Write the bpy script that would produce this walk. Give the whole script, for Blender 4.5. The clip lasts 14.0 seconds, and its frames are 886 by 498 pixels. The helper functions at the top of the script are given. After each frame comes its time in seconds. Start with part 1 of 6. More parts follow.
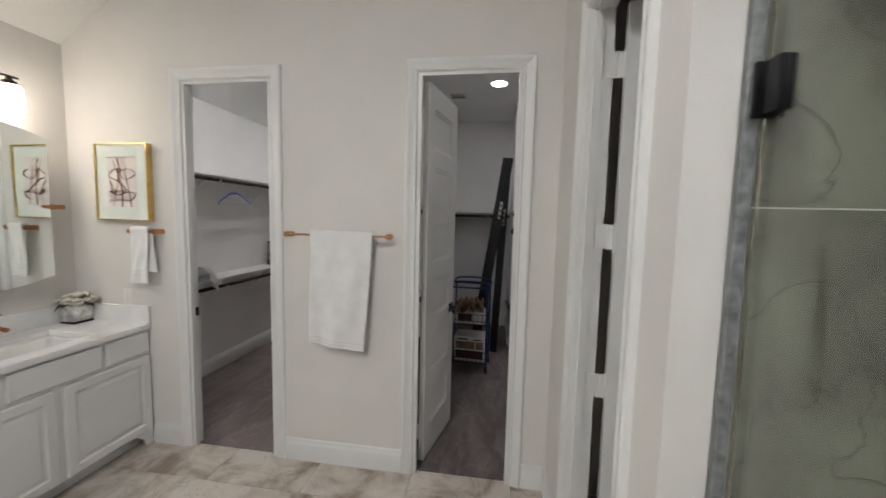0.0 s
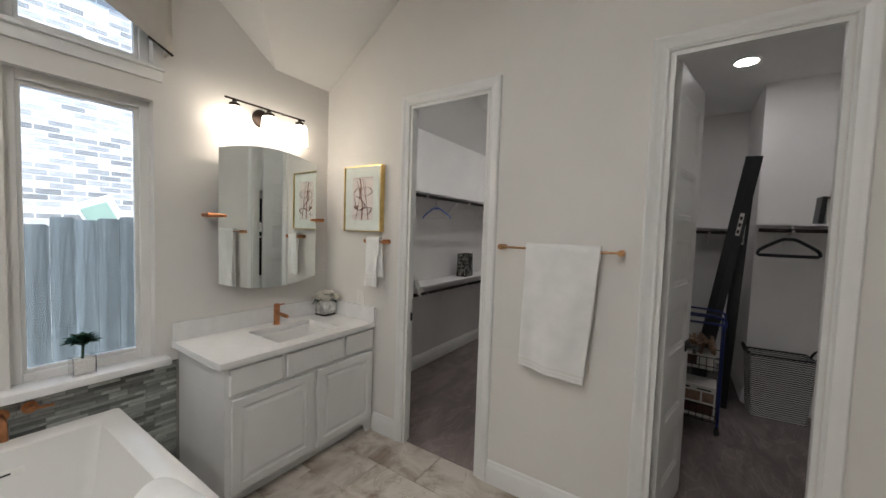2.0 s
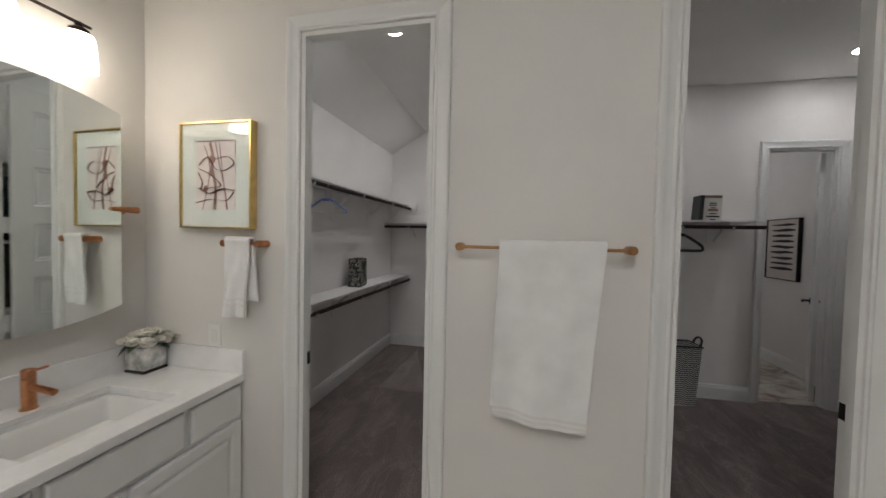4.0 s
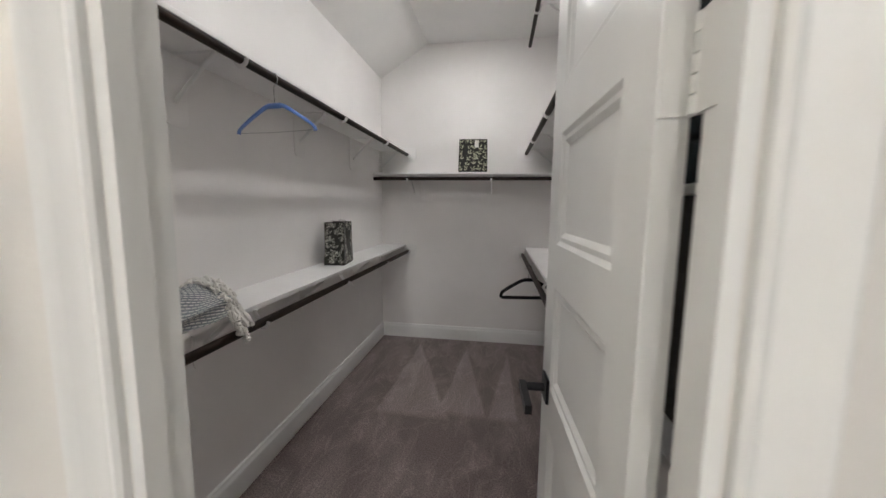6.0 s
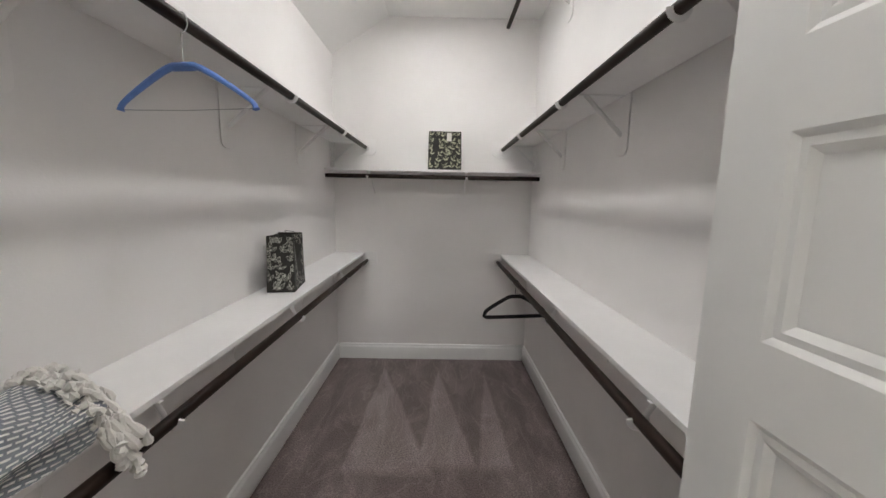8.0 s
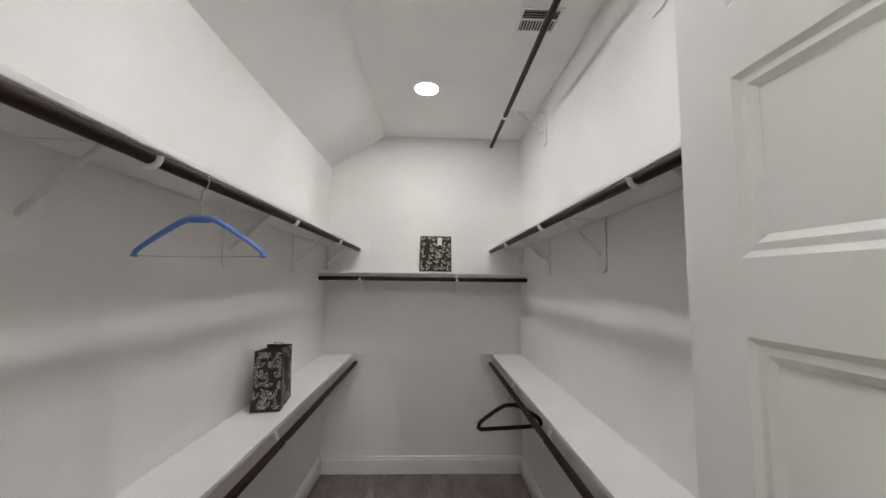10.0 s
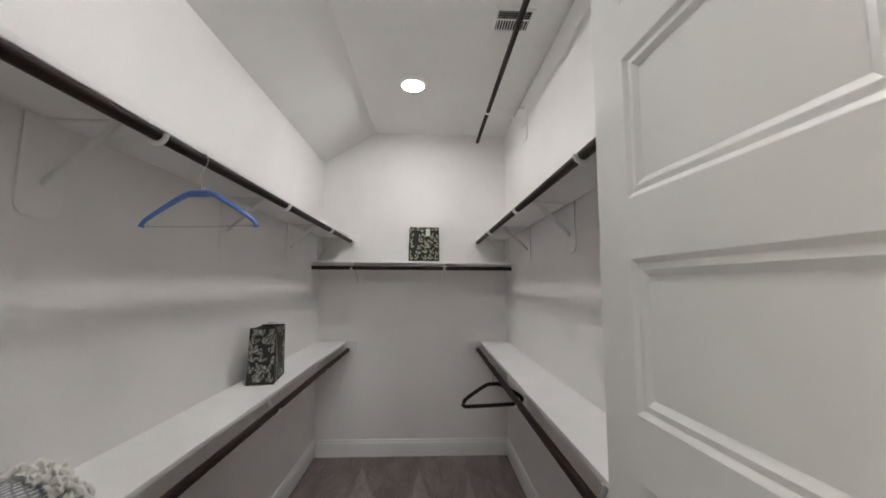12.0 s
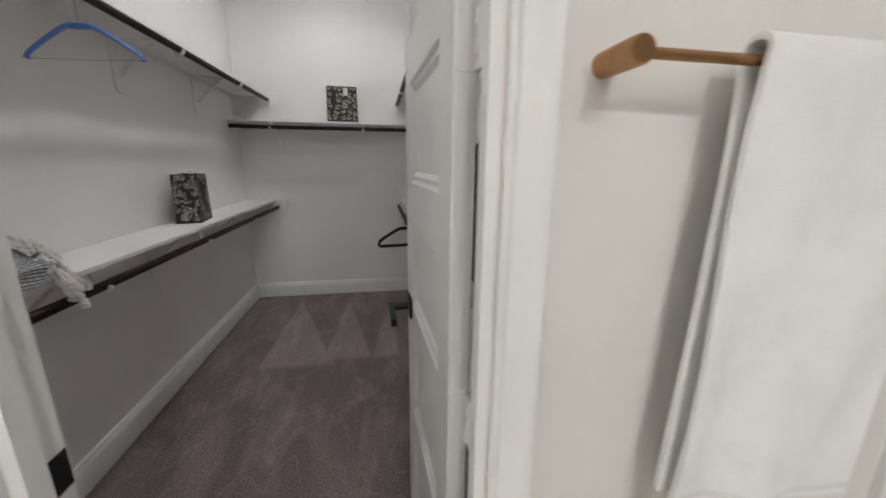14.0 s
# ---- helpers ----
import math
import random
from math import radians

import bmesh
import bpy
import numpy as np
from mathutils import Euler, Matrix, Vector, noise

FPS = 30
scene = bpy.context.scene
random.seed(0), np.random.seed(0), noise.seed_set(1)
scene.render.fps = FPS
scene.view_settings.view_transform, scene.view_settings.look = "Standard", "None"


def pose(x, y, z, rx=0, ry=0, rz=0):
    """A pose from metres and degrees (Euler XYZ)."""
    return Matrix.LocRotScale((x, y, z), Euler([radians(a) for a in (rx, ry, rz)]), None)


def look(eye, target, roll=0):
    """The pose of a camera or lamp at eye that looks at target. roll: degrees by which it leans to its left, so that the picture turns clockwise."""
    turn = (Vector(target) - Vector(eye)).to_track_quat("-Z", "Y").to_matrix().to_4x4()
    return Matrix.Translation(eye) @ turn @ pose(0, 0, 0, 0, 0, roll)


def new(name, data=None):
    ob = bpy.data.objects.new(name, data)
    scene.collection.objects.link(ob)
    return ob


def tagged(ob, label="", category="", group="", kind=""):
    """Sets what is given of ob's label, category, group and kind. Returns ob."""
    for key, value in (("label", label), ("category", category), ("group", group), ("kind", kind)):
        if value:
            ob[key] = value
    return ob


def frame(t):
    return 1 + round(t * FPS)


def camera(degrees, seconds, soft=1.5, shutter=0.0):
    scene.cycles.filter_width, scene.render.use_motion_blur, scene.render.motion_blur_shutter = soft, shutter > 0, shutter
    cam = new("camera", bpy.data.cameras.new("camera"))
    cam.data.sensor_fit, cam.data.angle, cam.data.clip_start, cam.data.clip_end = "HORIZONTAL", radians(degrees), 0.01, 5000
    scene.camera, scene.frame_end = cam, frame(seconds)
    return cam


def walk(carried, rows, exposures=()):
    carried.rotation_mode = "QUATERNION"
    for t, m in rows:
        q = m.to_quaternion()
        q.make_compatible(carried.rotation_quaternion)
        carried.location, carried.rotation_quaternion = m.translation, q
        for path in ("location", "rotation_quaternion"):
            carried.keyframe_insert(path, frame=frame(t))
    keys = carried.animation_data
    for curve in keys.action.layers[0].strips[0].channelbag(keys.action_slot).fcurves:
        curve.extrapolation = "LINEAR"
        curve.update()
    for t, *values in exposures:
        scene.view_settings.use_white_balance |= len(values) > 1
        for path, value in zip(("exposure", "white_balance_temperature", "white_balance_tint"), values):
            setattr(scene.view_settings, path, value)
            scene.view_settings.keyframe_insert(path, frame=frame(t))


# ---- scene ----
cam = camera(102.1, 14.0, shutter=0.28)
PATH = [
    (0, (1.208, 0.98, 1.605), (0.923, 2.953, 1.438), 1.3),
    (0.5, (1.124, 0.996, 1.606), (0.521, 2.897, 1.461), 1.6),
    (1, (1.085, 1.018, 1.6), (0.137, 2.774, 1.467), 1.8),
    (1.5, (1.024, 1.032, 1.589), (-0.078, 2.696, 1.456), 1.8),
    (2, (0.822, 1.065, 1.575), (-0.277, 2.733, 1.473), 1.9),
    (2.5, (0.629, 1.167, 1.556), (-0.411, 2.873, 1.464), 1.7),
    (3, (0.485, 1.289, 1.546), (-0.376, 3.092, 1.453), 1.6),
    (3.5, (0.332, 1.449, 1.53), (-0.294, 3.348, 1.464), 1.4),
    (4, (0.182, 1.595, 1.526), (-0.237, 3.55, 1.463), 1.2),
    (4.2, (0.129, 1.676, 1.513), (-0.213, 3.646, 1.445), 1.2),
    (6.3, (-0.459, 2.905, 1.395), (-0.742, 4.868, 1.139), 0.7),
    (6.5, (-0.498, 2.995, 1.393), (-0.757, 4.96, 1.128), 1.0),
    (7, (-0.619, 3.157, 1.408), (-0.785, 5.13, 1.125), 1.0),
    (7.2, (-0.655, 3.194, 1.424), (-0.759, 5.171, 1.139), 0.9),
    (9.3, (-0.663, 3.197, 1.592), (-0.604, 5.193, 1.493), 0.8),
    (9.5, (-0.671, 3.18, 1.611), (-0.608, 5.179, 1.601), 0.6),
    (10, (-0.674, 3.155, 1.641), (-0.608, 5.146, 1.823), 0.7),
    (10.5, (-0.677, 3.123, 1.666), (-0.607, 5.093, 2.001), 0.9),
    (11, (-0.689, 3.09, 1.683), (-0.609, 5.046, 2.096), 0.6),
    (11.5, (-0.655, 3.078, 1.628), (-0.569, 5.042, 1.998), 0.5),
    (12, (-0.599, 3.027, 1.528), (-0.517, 5.016, 1.722), 0.3),
    (12.5, (-0.58, 2.956, 1.475), (-0.52, 4.954, 1.4), 0.6),
    (13, (-0.589, 2.849, 1.406), (-0.537, 4.828, 1.117), 0.8),
    (13.5, (-0.497, 2.726, 1.368), (-0.388, 4.677, 0.937), 0.9),
    (14, (-0.342, 2.62, 1.369), (0.003, 4.534, 0.903), 0.6),
]
walk(cam, [(t, look(eye, target, roll)) for t, eye, target, roll in PATH],
     exposures=[(0.0, 2.12, 6200, 10), (1.0, 2.05, 6150, 10), (1.5, 1.84, 6300, 10), (2.0, 1.78, 6350, 10), (3.0, 1.72, 6450, 10), (4.2, 1.72, 6300, 10), (6.3, 2.8, 6350, 10), (7.2, 2.92, 6350, 10), (9.3, 2.95, 6350, 10), (9.5, 2.92, 6350, 10), (10.0, 2.72, 6350, 10), (10.5, 2.58, 6350, 10), (11.0, 2.54, 6350, 10), (12.5, 2.7, 6300, 10), (13.5, 2.66, 6200, 10), (14.0, 2.55, 6200, 10)])

# ---- world and large lights ----
world = bpy.data.worlds.new("sky")
world.use_nodes = True
scene.world = world
wn = world.node_tree
sky = wn.nodes.new("ShaderNodeTexSky")
sky.sky_type = "NISHITA"
sky.sun_disc = False
sky.sun_elevation = radians(65)
sky.sun_rotation = radians(60)
wn.links.new(sky.outputs[0], wn.nodes["Background"].inputs[0])
wn.nodes["Background"].inputs[1].default_value = 0.15
sun = new("sun", bpy.data.lights.new("sun", "SUN"))
sun.data.energy = 5.0
sun.data.angle = radians(1.0)
sun.data.color = (1.0, 0.975, 0.94)
sun.matrix_world = look((0, 0, 20), (-4.575, 1.745, 9.5))

VANITY_GLOW = 3.0
CLOSET_GLOW = 25.0
RIGHT_CLOSET_GLOW = 22.0
# strength of the bathroom fill lamps, which are added and unseen
BATH_FILL_GLOW = 128.0


# ---- materials ----
def mat(name, color, rough=0.5, metal=0.0, vary=0.06, scale=6.0, grain=0.0, grain_scale=200.0, bump=0.0, color2=None,
        coat=0.0, sheen=0.0, stretch=None):
    m = bpy.data.materials.new(name)
    m.use_nodes = True
    nt = m.node_tree
    b = nt.nodes["Principled BSDF"]
    tc = nt.nodes.new("ShaderNodeTexCoord")
    mp = nt.nodes.new("ShaderNodeMapping")
    if stretch:
        mp.inputs["Scale"].default_value = stretch
    nt.links.new(tc.outputs["Object"], mp.inputs[0])
    big = nt.nodes.new("ShaderNodeTexNoise")
    big.inputs["Scale"].default_value = scale
    big.inputs["Detail"].default_value = 5
    nt.links.new(mp.outputs[0], big.inputs["Vector"])
    fine = nt.nodes.new("ShaderNodeTexNoise")
    fine.inputs["Scale"].default_value = grain_scale
    fine.inputs["Detail"].default_value = 3
    nt.links.new(mp.outputs[0], fine.inputs["Vector"])
    mix = nt.nodes.new("ShaderNodeMix")
    mix.data_type = "RGBA"
    c2 = color2 or tuple(max(0.0, c * (1 - vary * 2)) for c in color)
    c1 = color if color2 else tuple(min(1.0, c * (1 + vary * 0.5)) for c in color)
    mix.inputs[6].default_value = (*c1, 1)
    mix.inputs[7].default_value = (*c2, 1)
    ramp = nt.nodes.new("ShaderNodeMapRange")
    ramp.inputs[1].default_value, ramp.inputs[2].default_value = 0.3, 0.7
    add = nt.nodes.new("ShaderNodeMath")
    add.operation = "MULTIPLY_ADD"
    nt.links.new(fine.outputs["Fac"], add.inputs[0])
    add.inputs[1].default_value = grain
    nt.links.new(big.outputs["Fac"], add.inputs[2])
    sub = nt.nodes.new("ShaderNodeMath")
    sub.operation = "SUBTRACT"
    nt.links.new(add.outputs[0], sub.inputs[0])
    sub.inputs[1].default_value = grain * 0.5
    nt.links.new(sub.outputs[0], ramp.inputs[0])
    nt.links.new(ramp.outputs[0], mix.inputs[0])
    nt.links.new(mix.outputs[2], b.inputs["Base Color"])
    b.inputs["Roughness"].default_value = rough
    b.inputs["Metallic"].default_value = metal
    b.inputs["Coat Weight"].default_value = coat
    b.inputs["Sheen Weight"].default_value = sheen
    if bump:
        bp = nt.nodes.new("ShaderNodeBump")
        bp.inputs["Strength"].default_value = bump
        bp.inputs["Distance"].default_value = 0.002
        nt.links.new(fine.outputs["Fac"], bp.inputs["Height"])
        nt.links.new(bp.outputs[0], b.inputs["Normal"])
    return m


def glow(name, color, strength):
    m = bpy.data.materials.new(name)
    m.use_nodes = True
    nt = m.node_tree
    b = nt.nodes["Principled BSDF"]
    b.inputs["Base Color"].default_value = (0.9, 0.9, 0.9, 1)
    b.inputs["Emission Color"].default_value = (*color, 1)
    b.inputs["Emission Strength"].default_value = strength
    return m


def glass(name, color=(1, 1, 1), rough=0.0):
    m = bpy.data.materials.new(name)
    m.use_nodes = True
    b = m.node_tree.nodes["Principled BSDF"]
    b.inputs["Base Color"].default_value = (*color, 1)
    b.inputs["Transmission Weight"].default_value = 1.0
    b.inputs["Roughness"].default_value = rough
    b.inputs["IOR"].default_value = 1.45
    return m


WALL = mat("cream wall paint", (0.75, 0.727, 0.692), 0.6, vary=0.02, scale=2.5, bump=0.25, grain_scale=140)
CLOSET_WALL = mat("off-white closet paint", (0.865, 0.846, 0.830), 0.6, vary=0.025, scale=2.0, bump=0.25, grain_scale=140)
CEIL = mat("ceiling paint", (0.81, 0.803, 0.785), 0.7, vary=0.02, scale=2.0, bump=0.3, grain_scale=120)
TRIM = mat("white trim enamel", (0.80, 0.80, 0.785), 0.32, vary=0.02, scale=4.0, bump=0.05, grain_scale=60)
CABINET = mat("white cabinet enamel", (0.80, 0.80, 0.79), 0.35, vary=0.02, scale=5.0, bump=0.04, grain_scale=60)
QUARTZ = mat("white quartz", (0.86, 0.855, 0.845), 0.18, vary=0.03, scale=14.0, grain=0.4, grain_scale=300)
PORCELAIN = mat("white acrylic", (0.80, 0.79, 0.765), 0.12, vary=0.01, scale=3.0, coat=0.3)
COPPER = mat("brushed copper", (0.55, 0.25, 0.12), 0.28, 1.0, vary=0.15, scale=30.0, grain=0.3, grain_scale=400)
BRASS = mat("brushed brass", (0.50, 0.285, 0.14), 0.3, 1.0, vary=0.1, scale=30.0, grain=0.3, grain_scale=400)
GOLD = mat("gold leaf frame", (0.75, 0.55, 0.22), 0.3, 1.0, vary=0.1, scale=20.0)
BRONZE = mat("dark oiled bronze", (0.045, 0.03, 0.024), 0.4, 0.7, vary=0.2, scale=25.0)
BLACK = mat("black metal", (0.012, 0.012, 0.014), 0.38, 0.5, vary=0.2, scale=20.0)
VELVET = mat("black flocked plastic", (0.008, 0.008, 0.009), 0.9, vary=0.2, scale=40, sheen=0.2)
ROD = mat("dark bronze closet rod", (0.026, 0.0145, 0.010), 0.5, 0.0, vary=0.35, scale=30, grain=0.4, grain_scale=150, stretch=(1, 0.1, 1))
ROD.node_tree.nodes["Principled BSDF"].inputs["Specular IOR Level"].default_value = 0.18
SHELF = mat("white shelf enamel", (0.87, 0.855, 0.845), 0.4, vary=0.02, scale=6, bump=0.06, grain_scale=90)
BRACKET = mat("white powder coat", (0.80, 0.79, 0.78), 0.4, vary=0.02)
TOWEL = mat("white terry cotton", (0.90, 0.895, 0.88), 0.95, vary=0.04, scale=9, bump=1.0, grain_scale=420, sheen=0.4)
HEM = mat("woven towel band", (0.84, 0.83, 0.80), 0.8, vary=0.05, scale=9, bump=0.5, grain_scale=700)
BLUE = mat("blue plastic", (0.12, 0.24, 0.62), 0.4, vary=0.08, scale=30)
BLUE_STEEL = mat("blue painted steel", (0.015, 0.03, 0.16), 0.35, 0.2, vary=0.2, scale=20)
WIRE = mat("dark wire", (0.02, 0.015, 0.015), 0.4, 0.6)
CHROME = mat("steel wire", (0.6, 0.6, 0.6), 0.25, 1.0)
PLASTIC = mat("white plastic", (0.80, 0.79, 0.76), 0.35, vary=0.01)
RUBBER = mat("black rubber", (0.012, 0.012, 0.012), 0.7)
PAPER = mat("white card", (0.78, 0.76, 0.72), 0.8, vary=0.03)
MATBOARD = mat("pale grey-green mat board", (0.62, 0.655, 0.60), 0.85, vary=0.02)
PRINT_BG = mat("print paper", (0.66, 0.60, 0.56), 0.9, vary=0.05, scale=12)
INK = mat("brown ink", (0.22, 0.10, 0.07), 0.8, vary=0.2, scale=40)
BLACK_INK = mat("black ink", (0.012, 0.012, 0.012), 0.8)
LEAF = mat("dark green leaf", (0.022, 0.085, 0.045), 0.45, vary=0.25, scale=30)
SAGE = mat("sage leaf", (0.075, 0.115, 0.06), 0.6, vary=0.25, scale=30)
PETAL = mat("cream petal", (0.88, 0.85, 0.77), 0.7, vary=0.06, scale=30)
SAND = mat("white sand", (0.78, 0.75, 0.70), 0.95, vary=0.1, scale=80, bump=0.8, grain_scale=500)
BAG_DARK = mat("black printed paper", (0.018, 0.017, 0.012), 0.55, vary=0.3, scale=30)
BAG_LEAF = mat("olive leaf print", (0.52, 0.52, 0.37), 0.55, vary=0.35, scale=90)
BAG_LINE = mat("cream line print", (0.58, 0.57, 0.50), 0.55, vary=0.2, scale=50)
FRINGE = mat("cream cotton fringe", (0.80, 0.775, 0.73), 0.95, vary=0.06, scale=40, bump=0.6)
BOARD = mat("black-stained board", (0.010, 0.0115, 0.014), 0.45, vary=0.3, scale=8, grain=0.3, grain_scale=60, stretch=(1, 1, 0.1))
# near-black colour that paints the shade inside openings and recesses
RECESS_SHADE = mat("near-black recess shade", (0.004, 0.004, 0.005), 0.6)
WOOD = mat("split kindling", (0.24, 0.15, 0.09), 0.8, vary=0.3, scale=12, grain=0.5, grain_scale=90)
GROUT = mat("grey grout", (0.46, 0.43, 0.385), 0.9, vary=0.1, scale=20)
DARKGROUT = mat("dark grey grout", (0.20, 0.20, 0.195), 0.9, vary=0.1, scale=20)
SHADE_CLOTH = mat("beige shade cloth", (0.55, 0.51, 0.45), 0.9, vary=0.05, scale=6, bump=0.4, grain_scale=500)
MORTAR = mat("pale mortar", (0.70, 0.69, 0.68), 0.95, vary=0.08, scale=12)
GROUND = mat("dry side-yard ground", (0.22, 0.19, 0.14), 0.95, vary=0.3, scale=3)
EAVE = mat("painted soffit", (0.6, 0.58, 0.54), 0.8)
GREENISH = mat("pale green plastic", (0.33, 0.45, 0.39), 0.5, vary=0.05)
GLASS = glass("clear glass")
WINDOW_GLASS = glass("window glass", (0.88, 0.965, 1.0))
SHOWER_GLASS = glass("shower glass", (0.93, 0.97, 0.95))
LAMP_GLASS = glow("lit opal glass", (1.0, 0.87, 0.71), VANITY_GLOW)
DOWNLIGHT = glow("lit diffuser", (1.0, 0.973, 0.945), CLOSET_GLOW)
# shared by the right closet's lamps and the added hall and shower lamps
RIGHT_DOWNLIGHT = glow("lit right closet and fill diffuser", (1.0, 0.97, 0.955), RIGHT_CLOSET_GLOW)
BATH_FILL_LIGHT = glow("bathroom fill diffuser", (1.0, 0.972, 0.945), BATH_FILL_GLOW)
MIRROR = bpy.data.materials.new("mirror silver")
MIRROR.use_nodes = True
MIRROR.node_tree.nodes["Principled BSDF"].inputs["Metallic"].default_value = 1.0
MIRROR.node_tree.nodes["Principled BSDF"].inputs["Roughness"].default_value = 0.01
MIRROR.node_tree.nodes["Principled BSDF"].inputs["Base Color"].default_value = (0.86, 0.90, 0.88, 1)


def math_node(nt, op, a, b=None):
    n = nt.nodes.new("ShaderNodeMath")
    n.operation = op
    for i, v in enumerate((a, b)):
        if v is None:
            continue
        if isinstance(v, (int, float)):
            n.inputs[i].default_value = v
        else:
            nt.links.new(v, n.inputs[i])
    return n.outputs[0]


def random_tinted(m, low, high, hue=0.0):
    """Varies a piece's colour by Object Info's Random."""
    nt = m.node_tree
    b = nt.nodes["Principled BSDF"]
    src = b.inputs["Base Color"].links[0].from_socket
    info = nt.nodes.new("ShaderNodeObjectInfo")
    mr = nt.nodes.new("ShaderNodeMapRange")
    mr.inputs[3].default_value, mr.inputs[4].default_value = low, high
    nt.links.new(info.outputs["Random"], mr.inputs[0])
    hsv = nt.nodes.new("ShaderNodeHueSaturation")
    nt.links.new(src, hsv.inputs["Color"])
    nt.links.new(mr.outputs[0], hsv.inputs["Value"])
    nt.links.new(hsv.outputs[0], b.inputs["Base Color"])
    return m


def island_tinted(m, low, high):
    nt = m.node_tree
    b = nt.nodes["Principled BSDF"]
    src = b.inputs["Base Color"].links[0].from_socket
    info = nt.nodes.new("ShaderNodeNewGeometry")
    mr = nt.nodes.new("ShaderNodeMapRange")
    mr.inputs[3].default_value, mr.inputs[4].default_value = low, high
    nt.links.new(info.outputs["Random Per Island"], mr.inputs[0])
    hsv = nt.nodes.new("ShaderNodeHueSaturation")
    nt.links.new(src, hsv.inputs["Color"])
    nt.links.new(mr.outputs[0], hsv.inputs["Value"])
    nt.links.new(hsv.outputs[0], b.inputs["Base Color"])
    return m


MOSAIC = random_tinted(mat("grey-green mosaic stick", (0.30, 0.315, 0.295), 0.25, vary=0.2, scale=14, grain=0.4, grain_scale=90, stretch=(1, 0.3, 1)), 0.60, 2.0)
MOSAIC_REST = island_tinted(mat("grey-green mosaic", (0.30, 0.315, 0.295), 0.25, vary=0.2, scale=14, grain=0.4, grain_scale=90, stretch=(1, 0.3, 1)), 0.60, 2.0)
BRICK = random_tinted(mat("grey-brown brick", (0.37, 0.365, 0.375), 0.9, vary=0.12, scale=10, grain=0.5, grain_scale=60, bump=0.3), 0.50, 1.35)
BRICK_REST = island_tinted(mat("grey-brown bricks", (0.37, 0.365, 0.375), 0.9, vary=0.12, scale=10, grain=0.5, grain_scale=60, bump=0.3), 0.50, 1.35)
PICKET = random_tinted(mat("weathered grey picket", (0.125, 0.145, 0.160), 0.9, vary=0.3, scale=3, grain=0.6, grain_scale=40, bump=0.6, stretch=(4, 4, 0.15)), 0.72, 1.3)


def marble(name, base, vein, dark, rough, sc, line_mix=0.55):
    m = bpy.data.materials.new(name)
    m.use_nodes = True
    nt = m.node_tree
    b = nt.nodes["Principled BSDF"]
    tc = nt.nodes.new("ShaderNodeTexCoord")
    info = nt.nodes.new("ShaderNodeObjectInfo")
    addv = nt.nodes.new("ShaderNodeVectorMath")
    addv.operation = "MULTIPLY_ADD"
    nt.links.new(info.outputs["Random"], addv.inputs[0])
    addv.inputs[1].default_value = (7.0, 13.0, 5.0)
    nt.links.new(tc.outputs["Object"], addv.inputs[2])
    n1 = nt.nodes.new("ShaderNodeTexNoise")
    n1.inputs["Scale"].default_value = sc
    n1.inputs["Detail"].default_value = 8
    n1.inputs["Roughness"].default_value = 0.60
    n1.inputs["Distortion"].default_value = 0.7
    nt.links.new(addv.outputs[0], n1.inputs["Vector"])
    r1 = nt.nodes.new("ShaderNodeValToRGB")
    r1.color_ramp.elements[0].position, r1.color_ramp.elements[0].color = 0.34, (*dark, 1)
    r1.color_ramp.elements[1].position, r1.color_ramp.elements[1].color = 0.60, (*base, 1)
    e = r1.color_ramp.elements.new(0.46)
    e.color = (*vein, 1)
    nt.links.new(n1.outputs["Fac"], r1.inputs[0])
    n2 = nt.nodes.new("ShaderNodeTexNoise")
    n2.inputs["Scale"].default_value = sc * 0.8
    n2.inputs["Detail"].default_value = 6
    n2.inputs["Distortion"].default_value = 1.2
    nt.links.new(addv.outputs[0], n2.inputs["Vector"])
    line = math_node(nt, "ABSOLUTE", math_node(nt, "SUBTRACT", n2.outputs["Fac"], 0.5))
    mr = nt.nodes.new("ShaderNodeMapRange")
    mr.inputs[1].default_value, mr.inputs[2].default_value = 0.0, 0.010
    mr.inputs[3].default_value, mr.inputs[4].default_value = line_mix, 0.0
    nt.links.new(line, mr.inputs[0])
    mix = nt.nodes.new("ShaderNodeMix")
    mix.data_type = "RGBA"
    nt.links.new(mr.outputs[0], mix.inputs[0])
    nt.links.new(r1.outputs[0], mix.inputs[6])
    mix.inputs[7].default_value = (*dark, 1)
    nt.links.new(mix.outputs[2], b.inputs["Base Color"])
    b.inputs["Roughness"].default_value = rough
    return m


FLOOR_TILE = marble("beige marble-look porcelain", (0.61, 0.565, 0.505), (0.48, 0.425, 0.365), (0.28, 0.225, 0.18), 0.26, 3.8, 0.45)
SHOWER_TILE = marble("grey-green marble-look tile", (0.180, 0.182, 0.138), (0.120, 0.117, 0.086), (0.045, 0.040, 0.028), 0.3, 3.0, 0.85)


